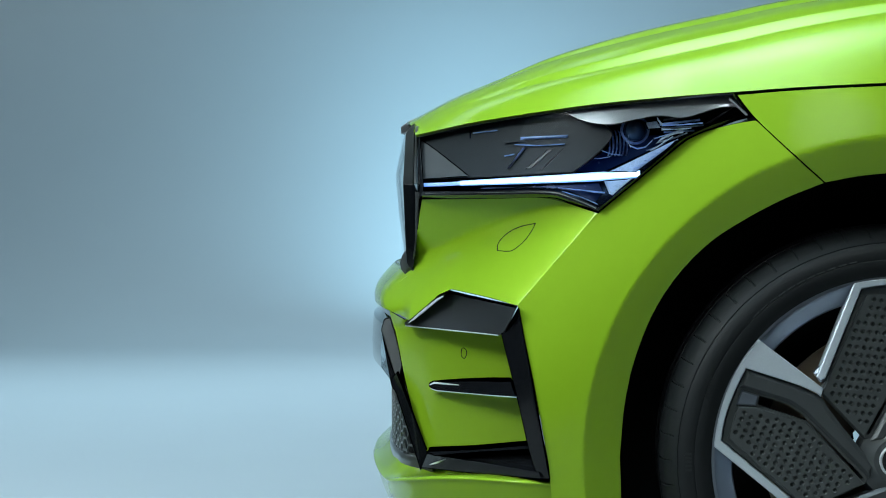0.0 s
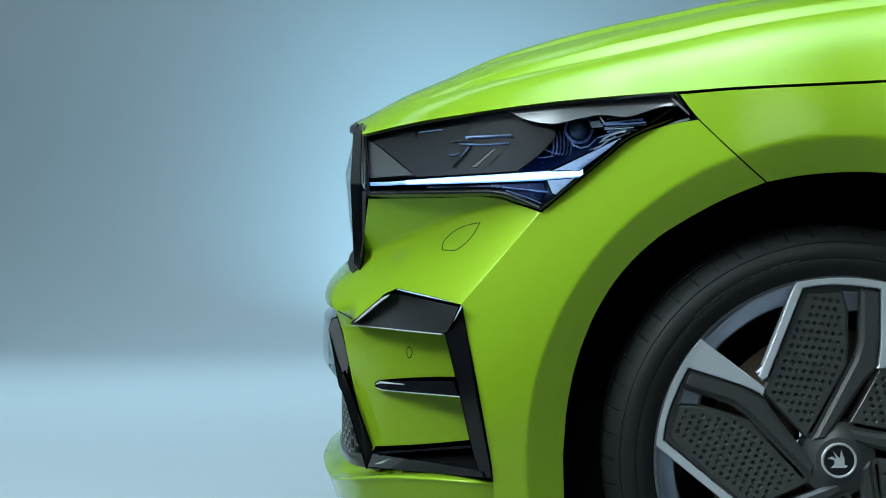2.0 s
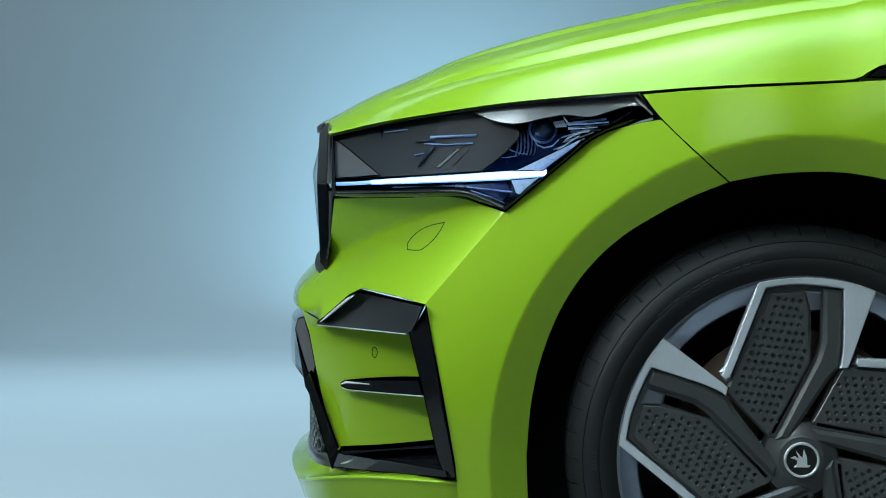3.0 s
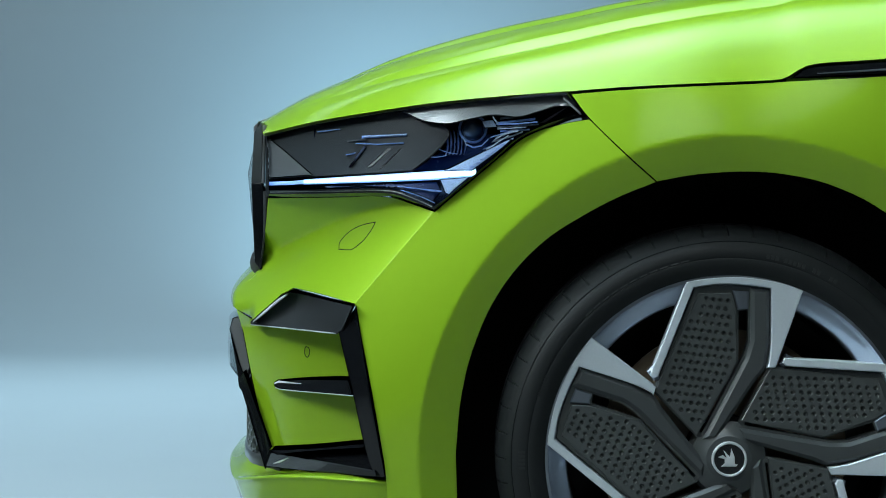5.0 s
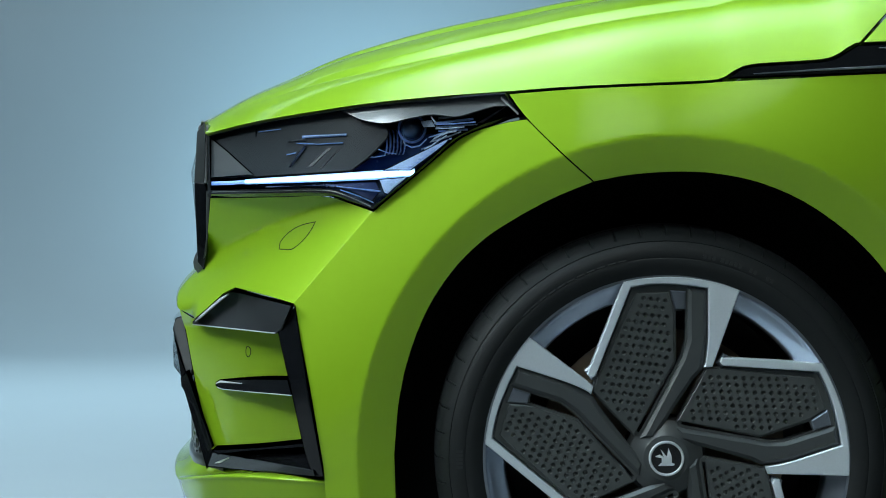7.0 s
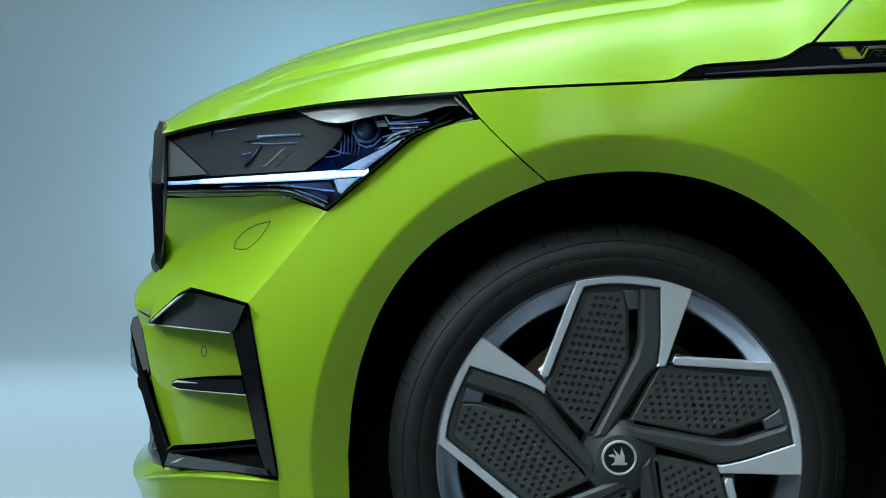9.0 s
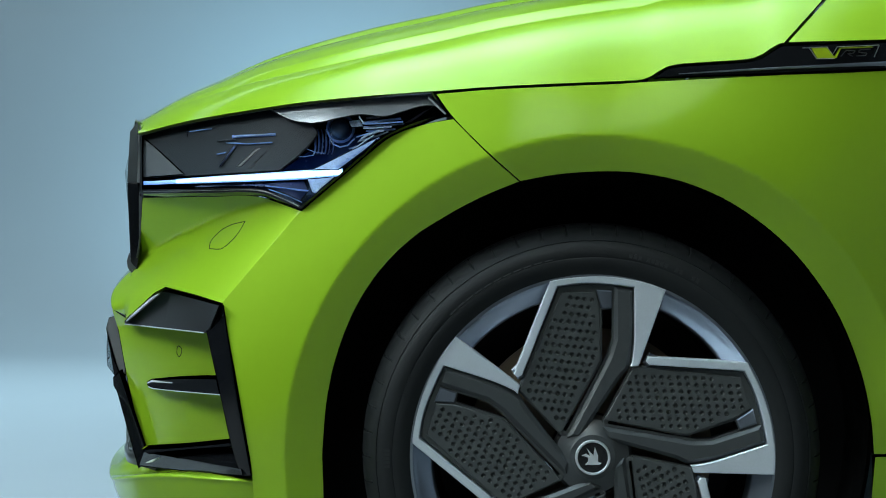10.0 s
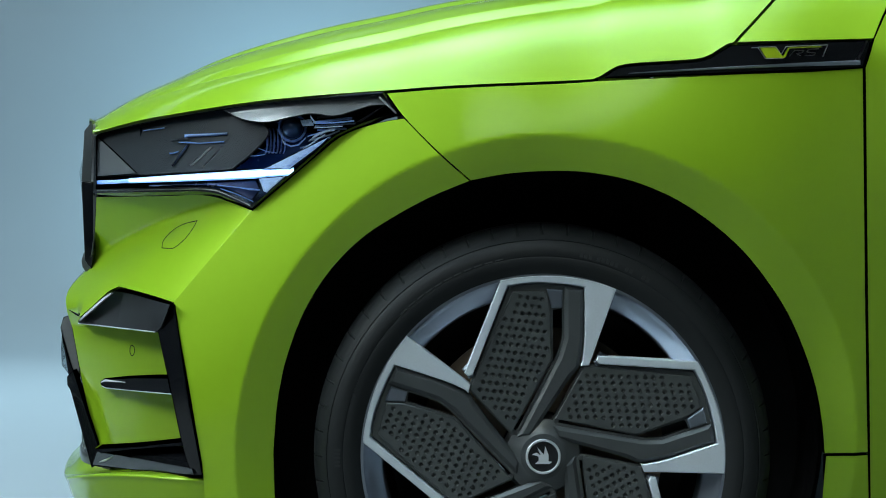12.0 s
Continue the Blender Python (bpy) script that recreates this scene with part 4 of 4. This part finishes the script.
for k in range(6):
    x0, z0 = SPOTS[1][0] - 0.012 + 0.0055 * k, SPOTS[1][1]
    line = [(x0 + 0.006 * math.cos(a) - 0.006, z0 + 0.021 * math.sin(a)) for a in [radians(-70 + 20 * i) for i in range(8)]]
    loop = [(x, z) for x, z in line] + [(x + 0.0022, z) for x, z in line[::-1]]
    panel("reflector_rib", loop, back(y_lamp, 0.034 + 0.004 * k), LAMPBLUE, headlight, 0.02, 0.0, 0.006)

# ---- grille and lower nose ----
def bow(z, xm, curve, y0):
    return (z, xm + curve * (MID - y0) ** 2, xm, y0)


grille = sheet("grille", [bow(0.892, -0.785, 0.10, 0.40), bow(0.87, -0.792, 0.12, 0.40), bow(0.80, -0.808, 0.12, 0.40), bow(0.72, -0.801, 0.12, 0.405), bow(0.645, -0.79, 0.12, 0.41)], GLOSS, car, "dark closed grille panel with black frame", 2.0)


def prism(name, loop, y0, y1, material, parent, bevel=0.002, label=""):
    bm = bmesh.new()
    loop = clean(loop)
    a = [bm.verts.new((x, y0, z)) for x, z in loop]
    b = [bm.verts.new((x, y1, z)) for x, z in loop]
    bm.faces.new(a)
    bm.faces.new(b[::-1])
    for i in range(len(a)):
        j = (i + 1) % len(a)
        bm.faces.new((a[i], b[i], b[j], a[j]))
    bmesh.ops.recalc_face_normals(bm, faces=bm.faces[:])
    if bevel:
        bmesh.ops.bevel(bm, geom=bm.edges[:], offset=bevel, segments=2, affect="EDGES", profile=0.6)
    return part(name, bm, material, parent, label, True, 35)


G_SIDE = [(-0.7455, 0.8859), (-0.7599, 0.8687), (-0.7650, 0.7827), (-0.7596, 0.6487), (-0.7491, 0.6353), (-0.7423, 0.6698), (-0.7401, 0.7607), (-0.7477, 0.7827)]
# One frame split in two: the upper part's grey paints its reflection.
G_UPPER = [p for p in G_SIDE if p[1] > 0.78]
G_LOWER = [p for p in G_SIDE if p[1] < 0.79]
prism("grille_frame", G_LOWER, 0.36, 0.41, GLOSS, grille)
prism("grille_frame_top", G_UPPER, 0.36, 0.41, ARM, grille, label="upper grille frame, its reflected light painted in dark grey")
G_STRIP = [(-0.7381, 0.8803), (-0.7428, 0.8794), (-0.7459, 0.7825), (-0.7421, 0.7825), (-0.7400, 0.8623)]
prism("grille_edge", G_STRIP, 0.348, 0.365, CHROME, grille, 0.0006)
G_STRIP2 = [(-0.7435, 0.7690), (-0.7378, 0.7690), (-0.7395, 0.7071), (-0.7450, 0.6610), (-0.7482, 0.6546), (-0.7437, 0.6880)]
prism("grille_edge", G_STRIP2, 0.352, 0.365, ARM, grille, 0.0006)
G_CAP = [(-0.7496, 0.9002), (-0.7655, 0.8934), (-0.7785, 0.8835), (-0.7785, 0.8716), (-0.7686, 0.8725), (-0.7546, 0.8903)]
prism("grille_cap", G_CAP, 0.50, 2 * MID - 0.50, CHROME, grille, 0.001)
G_CHIN = [(-0.7624, 0.6729), (-0.7701, 0.6614), (-0.7741, 0.6479), (-0.7722, 0.6363), (-0.7664, 0.6285), (-0.7606, 0.6276), (-0.7538, 0.6334), (-0.7489, 0.6459), (-0.7470, 0.6613)]
prism("grille_chin", G_CHIN, 0.40, 2 * MID - 0.40, LAMPPALE2, grille, 0.006)
EDGE = [(-0.7442, 0.6360), (-0.7606, 0.6259), (-0.7757, 0.6130), (-0.7846, 0.6034), (-0.7909, 0.5931), (-0.7899, 0.5812), (-0.7861, 0.5693)]
NOSE_X = (-0.815, -0.826, -0.838, -0.845, -0.850, -0.853, -0.852)


def build_nose():
    """Painted band under the grille, running on from the bumper's corner across the nose."""
    line = [(z, x, xm, y_bumper(x, z)) for (x, z), xm in zip(spline(EDGE, False, 3), [NOSE_X[min(6, i // 3)] + (NOSE_X[min(6, i // 3 + 1)] - NOSE_X[min(6, i // 3)]) * (i % 3) / 3 for i in range(19)])]
    n = 80
    pts = []
    for z, x0, xm, y0 in line:
        half = MID - y0
        pts.append([Vector((xm + (x0 - xm) * (abs(MID - y0 - 2 * half * i / n) / half) ** 2, y0 + 2 * half * i / n, z)) for i in range(n + 1)])
    verts, normals, faces = [], [], []
    for r, row in enumerate(pts):
        for i, p in enumerate(row):
            du = row[min(n, i + 1)] - row[max(0, i - 1)]
            dv = pts[min(len(pts) - 1, r + 1)][i] - pts[max(0, r - 1)][i]
            nn = du.cross(dv).normalized()
            if nn.x > 0:
                nn = -nn
            w = step01(1 - i / 9)
            verts.append(p)
            normals.append((nn * (1 - w) + slope(y_bumper, line[r][1], line[r][0]) * w).normalized())
    for r in range(len(pts) - 1):
        for i in range(n):
            k = r * (n + 1) + i
            faces.append((k, k + 1, k + n + 2, k + n + 1))
    mesh_ob("nose_band", verts, faces, PAINT, bumper, normals)


build_nose()
sheet("nose_trim", [bow(0.556, -0.838, 0.178, 0.395), bow(0.545, -0.853, 0.178, 0.390), bow(0.50, -0.856, 0.178, 0.390), bow(0.47, -0.855, 0.178, 0.390), bow(0.445, -0.836, 0.175, 0.395), bow(0.430, -0.812, 0.17, 0.400)], GLOSS, bumper, power=2.0, n=60, angle=20)
TRIM_LOW = [(-0.7835, 0.4560, 1), (-0.7745, 0.4665, 1), (-0.7581, 0.4319), (-0.7196, 0.3399, 1), (-0.7136, 0.3317, 1), (-0.7305, 0.3111, 1), (-0.7502, 0.3670), (-0.7732, 0.4315), (-0.7805, 0.4425, 1)]


def y_cheek(x, z):
    """Trim beside the number plate, turned towards the nose; its grey paints a reflection."""
    return 0.372 - 0.2 * (x + 0.785)


CHEEK = [(-0.7991, 0.553, 1), (-0.788, 0.556, 1), (-0.777, 0.5206, 1), (-0.7675, 0.478, 1), (-0.772, 0.456, 1), (-0.7774, 0.446, 1), (-0.8045, 0.5344, 1)]
panel("nose_cheek", spline(CHEEK), y_cheek, CHEEKSHEEN, bumper, 0.01, 0.0, 0.03, roll=0.0012, label="gloss trim with its pale reflection painted in grey")
CHEEK_LOW = [(-0.8033, 0.5345, 1), (-0.7886, 0.4808, 1), (-0.7757, 0.4511, 1), (-0.7715, 0.4592, 1), (-0.7750, 0.4304, 1), (-0.7867, 0.4400, 1), (-0.8003, 0.5170, 1)]
panel("nose_cheek_base", spline(CHEEK_LOW), back(y_cheek, -0.003), GLOSS, bumper, 0.01, 0.0, 0.02, roll=0.001)
panel("corner_trim", spline(TRIM_LOW), back(y_corner, -0.034), GLOSS, bumper, 0.004, 0.0, 0.03, roll=0.0015)
INTAKE = spline([(-0.713, 0.350), (-0.742, 0.362), (-0.761, 0.388), (-0.773, 0.428), (-0.789, 0.51), (-0.806, 0.68), (-0.814, 0.92)], False, 8)
INTAKE += [(x, 2 * MID - y) for x, y in INTAKE[-2::-1]]


def intake_at(run):
    """Place and outward direction on the intake's plan after a run along it."""
    for p, q in zip(INTAKE, INTAKE[1:]):
        d = Vector(q) - Vector(p)
        if run <= d.length:
            return Vector(p) + d * (run / d.length), Vector((-d.y, d.x)).normalized()
        run -= d.length
    return Vector(INTAKE[-1]), Vector((0, 1))


def build_mesh_grille():
    """Honeycomb bars over the lower intake, and the dark skin behind them."""
    total = sum((Vector(q) - Vector(p)).length for p, q in zip(INTAKE, INTAKE[1:]))
    verts, faces = [], []
    for i in range(61):
        p, n = intake_at(total * i / 60)
        if n.x > 0:
            n = -n
        verts += [(p.x - n.x * 0.005, p.y - n.y * 0.005, z) for z in (0.27, 0.47)]
    faces = [(2 * i, 2 * i + 2, 2 * i + 3, 2 * i + 1) for i in range(60)]
    mesh_ob("intake_backing", verts, faces, INNER, bumper)
    bm = bmesh.new()
    cell, tall = 0.026, 0.020
    for j in range(17):
        z = 0.238 + j * tall * 0.5
        k = 0
        while (k + 1) * cell * 1.5 < total:
            u = (k + 0.5 * (j % 2)) * cell * 1.5
            k += 1
            nodes = [(u, z), (u + cell * 0.5, z), (u + cell * 0.75, z + tall * 0.5), (u + cell * 0.75, z - tall * 0.5)]
            for f, g in ((0, 1), (1, 2), (1, 3)):
                (ua, za), (ub, zb) = nodes[f], nodes[g]
                pa, na = intake_at(ua)
                pb, nb = intake_at(ub)
                a, c = Vector((pa.x, pa.y, za)), Vector((pb.x, pb.y, zb))
                d = (c - a).normalized()
                out = Vector((na.x, na.y, 0))
                if out.x > 0:
                    out = -out
                side = d.cross(out).normalized() * 0.0019
                quad = []
                for p in (a - d * 0.001, c + d * 0.001):
                    quad.append([bm.verts.new(p + out * h + side * w) for h, w in ((0, -1), (0.004, -0.6), (0.004, 0.6), (0, 1))])
                for h in range(3):
                    bm.faces.new((quad[0][h], quad[0][h + 1], quad[1][h + 1], quad[1][h]))
    bmesh.ops.recalc_face_normals(bm, faces=bm.faces[:])
    verts, faces = [], []
    prof = ((-0.004, 0.324), (0.005, 0.3225), (0.0075, 0.319), (0.0075, 0.310), (0.006, 0.296))
    for i in range(121):
        p, n = intake_at(total * i / 120)
        if n.x > 0:
            n = -n
        verts += [(p.x + n.x * d, p.y + n.y * d, z) for d, z in prof]
    for i in range(120):
        faces += [(i * 5 + j, i * 5 + j + 1, i * 5 + j + 6, i * 5 + j + 5) for j in range(4)]
    mesh_ob("intake_rim", verts, faces, SATIN, bumper)
    ob = part("mesh_grille", bm, SATIN, bumper, "black honeycomb intake mesh", False)
    ob["kind"] = "stuff"


build_mesh_grille()


def build_lip():
    """Front spoiler lip: one profile swept round the corner and across the nose."""
    plan = [(-0.44, 0.056), (-0.50, 0.036), (-0.58, 0.062), (-0.66, 0.125), (-0.725, 0.20), (-0.775, 0.295), (-0.803, 0.40), (-0.829, 0.55), (-0.848, 0.72), (-0.857, 0.92)]
    line = spline(plan, False, 6)
    line += [(x, 2 * MID - y) for x, y in line[-2::-1]]
    prof = [(0.365, -0.114), (0.3265, -0.110), (0.3270, -0.060), (0.3275, -0.028), (0.3265, -0.007), (0.3230, 0.0), (0.317, -0.0035), (0.296, -0.010), (0.262, -0.024), (0.235, -0.045)]
    prof = spline(prof, False, 3)
    verts, faces = [], []
    for i, (x, y) in enumerate(line):
        a = Vector(line[max(0, i - 1)])
        b = Vector(line[min(len(line) - 1, i + 1)])
        t = (b - a).normalized()
        n = Vector((t.y, -t.x))
        if n.dot(Vector((-1, -1 if y < MID else 1))) < 0:
            n = -n
        rise = 0.05 * step01((min(y, 2 * MID - y) - 0.29) / 0.14)
        drop = 0.042 * step01((min(y, 2 * MID - y) - 0.05) / 0.35)
        verts += [(x + n.x * d, y + n.y * d, z - drop + rise * step01(-d / 0.06) * (z > 0.3235)) for z, d in prof]
    k = len(prof)
    for i in range(len(line) - 1):
        for j in range(k - 1):
            faces.append((i * k + j, i * k + j + 1, (i + 1) * k + j + 1, (i + 1) * k + j))
    return mesh_ob("lip", verts, faces, PAINT, bumper)


build_lip()

# ---- bumper trims ----
WING = [(-0.7588, 0.5516, 1), (-0.7374, 0.5706), (-0.7131, 0.5924), (-0.6920, 0.6034, 1), (-0.6600, 0.6022), (-0.5676, 0.5933, 1), (-0.5861, 0.5536, 1), (-0.5957, 0.5467, 1), (-0.6825, 0.5473), (-0.7551, 0.5476, 1)]
panel("upper_trim", spline(WING), y_wing, TRIM, bumper, 0.01, 0.0, 0.05, roll=0.0016)
BLADE = [(-0.5650, 0.5922, 1), (-0.5415, 0.4632), (-0.5177, 0.3319, 1), (-0.5353, 0.3298, 1), (-0.5486, 0.3666), (-0.5686, 0.4531), (-0.5936, 0.5514, 1), (-0.5859, 0.5552, 1)]
panel("side_trim", spline(BLADE), y_blade, GLOSS, bumper, 0.01, 0.0, 0.05, roll=0.0015)
FIN = [(-0.7166, 0.4538, 1), (-0.7100, 0.4581, 1), (-0.6554, 0.4674), (-0.5785, 0.4768, 1), (-0.5681, 0.4540, 1), (-0.6517, 0.4478), (-0.7052, 0.4457, 1), (-0.7155, 0.4488, 1)]
panel("fin", spline(FIN), y_fin, GLOSS, bumper, 0.01, 0.0, 0.05, roll=0.002)
SHELF = [(-0.7300, 0.3160, 1), (-0.7180, 0.3450, 1), (-0.6900, 0.3440), (-0.5420, 0.3660, 1), (-0.5300, 0.3316, 1), (-0.6302, 0.3225, 1)]
panel("lower_trim", spline(SHELF), y_shelf, GLOSS, bumper, 0.01, 0.0, 0.05, roll=0.0015)
SHELF_TOP = [(-0.7180, 0.3490, 1), (-0.6370, 0.3630), (-0.5480, 0.3815, 1), (-0.5440, 0.3745, 1), (-0.6365, 0.3572), (-0.7040, 0.3430, 1)]
panel("lower_trim_fin", spline(SHELF_TOP), back(y_shelf, -0.03), GLOSS, bumper, 0.01, 0.0, 0.05, roll=0.0015)


# Near-white ribbons paint the highlights along the black trims' edges.
TRIMGLINT = mat("painted_trim_glint", (0.80, 0.83, 0.86), 0.3, 0.1, 0.5, vary=0.04)
EDGE_W = [(-0.7490, 0.5548), (-0.7395, 0.5622), (-0.7245, 0.5744), (-0.7040, 0.5915), (-0.6900, 0.6005)]
ribbon("trim_edge", [(x, z, w) for (x, z), w in zip(EDGE_W, (0.002, 0.0045, 0.0055, 0.0055, 0.0025))], back(y_bumper, 0.004), 0.0, 0.003, TRIMGLINT, bumper, 0.02)
EDGE_W = [(-0.7564, 0.5479), (-0.6826, 0.5477), (-0.5979, 0.5474)]
ribbon("trim_edge", EDGE_W, y_wing, -0.003, 0.0016, TRIMGLINT, bumper, 0.006)
EDGE_W = [(-0.7139, 0.3241), (-0.7023, 0.3287), (-0.6861, 0.3376)]
ribbon("trim_edge", [(x, z, w) for (x, z), w in zip(EDGE_W, (0.001, 0.004, 0.0015))], y_shelf, -0.0015, 0.003, TRIMGLINT, bumper, 0.006)
EDGE_W = [(-0.7127, 0.4465), (-0.7027, 0.4451), (-0.6517, 0.4482), (-0.5692, 0.4538)]
ribbon("trim_edge", EDGE_W, y_fin, 0.001, 0.0018, TRIMGLINT, bumper, 0.006)
EDGE_W = [(-0.7150, 0.4523), (-0.7070, 0.4559), (-0.6634, 0.4588)]
ribbon("trim_edge", [(x, z, w) for (x, z), w in zip(EDGE_W, (0.002, 0.0045, 0.0012))], y_fin, -0.001, 0.003, TRIMGLINT, bumper, 0.006)


def thin_loop(name, pts, form, w, parent, lift=-0.0006):
    """A shut line: a narrow dark groove strip laid on the skin."""
    a = clean(dense(clean(pts), 0.004))
    b = offset(a, -w)
    m = len(a)
    verts = [(x, form(x, z) + lift, z) for x, z in a + b]
    return mesh_ob(name, verts, [(i, (i + 1) % m, m + (i + 1) % m, m + i) for i in range(m)], INNER, parent, None, False)


WASHER = [(-0.6015, 0.6751, 1), (-0.6000, 0.6883), (-0.5843, 0.7046), (-0.5640, 0.7147), (-0.5391, 0.7204, 1), (-0.5463, 0.7062), (-0.5585, 0.6903), (-0.5754, 0.6768), (-0.5859, 0.6747)]
thin_loop("washer_cover", spline(WASHER), y_bumper, 0.0013, bumper)
SENSOR = [(-0.6618, 0.5074), (-0.6606, 0.5149), (-0.6572, 0.5170), (-0.6526, 0.5138), (-0.6515, 0.5075), (-0.6538, 0.5009), (-0.6572, 0.4987), (-0.6607, 0.5020)]
thin_loop("parking_sensor", spline(SENSOR), y_recess, 0.0013, bumper)

# ---- side strip ----
STRIP = [(0.0846, 0.9335, 1), (0.1042, 0.9482), (0.1289, 0.9529), (0.1779, 0.9556), (0.2225, 0.9583), (0.2402, 0.9630), (0.2522, 0.9703), (0.2690, 0.9807, 1), (0.3556, 0.9833), (0.4738, 0.9874, 1), (0.4637, 0.9459, 1), (0.3731, 0.9417), (0.2755, 0.9381), (0.1782, 0.9358, 1)]
strip = panel("side_strip", spline(STRIP), y_strip, GLOSS, car, 0.01, 0.001, 0.02, lift=0.002)
RIDGE = [(0.1225, 0.9402), (0.1781, 0.9428), (0.2349, 0.9455), (0.2996, 0.9481), (0.3729, 0.9511), (0.4223, 0.9528), (0.4569, 0.9541)]
ribbon("strip_ridge", [(x, z, w) for (x, z), w in zip(RIDGE, (0.001, 0.0022, 0.003, 0.0036, 0.005, 0.006, 0.007))], y_strip, -0.004, 0.003, GUN, strip, 0.005)
TICK = [(0.4649, 0.9858, 1), (0.4673, 0.9850, 1), (0.4544, 0.9565, 1), (0.4510, 0.9581, 1)]
panel("strip_ridge", spline(TICK), back(y_strip, -0.003), CHROME, strip, 0.02, 0.0, 0.004)
BADGE_GREEN = mat("badge_green", (0.42, 0.60, 0.01), 0.3, 0.0, 0.5, vary=0.03)


def stroke(line, wide):
    """The outline of a line drawn with a pen of that width."""
    pts = [Vector(p) for p in line]
    one, two = [], []
    for i, p in enumerate(pts):
        t = (pts[min(i + 1, len(pts) - 1)] - pts[max(i - 1, 0)]).normalized()
        n = Vector((-t.y, t.x)) * wide / 2
        one.append(tuple(p + n))
        two.append(tuple(p - n))
    return one + two[::-1]


badge = panel("badge", [(0.3098, 0.9760), (0.3324, 0.9764), (0.3451, 0.9623), (0.3430, 0.9601), (0.3200, 0.9602)], back(y_strip, -0.0035), BADGE_GREEN, strip, 0.02, 0.0, 0.003, label="lime and chrome badge", roll=0.0003)
panel("badge_bar", [(0.3544, 0.9760), (0.3985, 0.9776), (0.4005, 0.9757), (0.3536, 0.9738), (0.3479, 0.9609), (0.3424, 0.9601), (0.3508, 0.9749)], back(y_strip, -0.0035), BADGE_GREEN, badge, 0.02, 0.0, 0.003, roll=0.0003)
for line in (
        [(0.2989, 0.9755), (0.3079, 0.9757), (0.3192, 0.9597), (0.3446, 0.9601)],
        [(0.3079, 0.9762), (0.3333, 0.9766), (0.3417, 0.9656), (0.3480, 0.9768)],
        [(0.3480, 0.9768), (0.3530, 0.9771), (0.4087, 0.9793)],
        [(0.4087, 0.9793), (0.4020, 0.9623)],
):
    panel("badge_edge", stroke(line, 0.0011), back(y_strip, -0.0042), EMBLEM, badge, 0.02, 0.0, 0.003, roll=0.0002)
for line in (
        [(0.3539, 0.9631), (0.3608, 0.9713), (0.3740, 0.9713), (0.3719, 0.9677), (0.3631, 0.9669), (0.3704, 0.9631)],
        [(0.3961, 0.9735), (0.3817, 0.9727), (0.3785, 0.9699), (0.3808, 0.9683), (0.3913, 0.9678), (0.3897, 0.9645), (0.3759, 0.9636)],
):
    for a, b in zip(line, line[1:]):
        panel("badge_mark", stroke([a, b], 0.0008), back(y_strip, -0.0042), CHROME, badge, 0.02, 0.0, 0.003, roll=0.0002)

# far side, closed alike
for ob in (fender, bumper, door):
    mirror_part(ob)
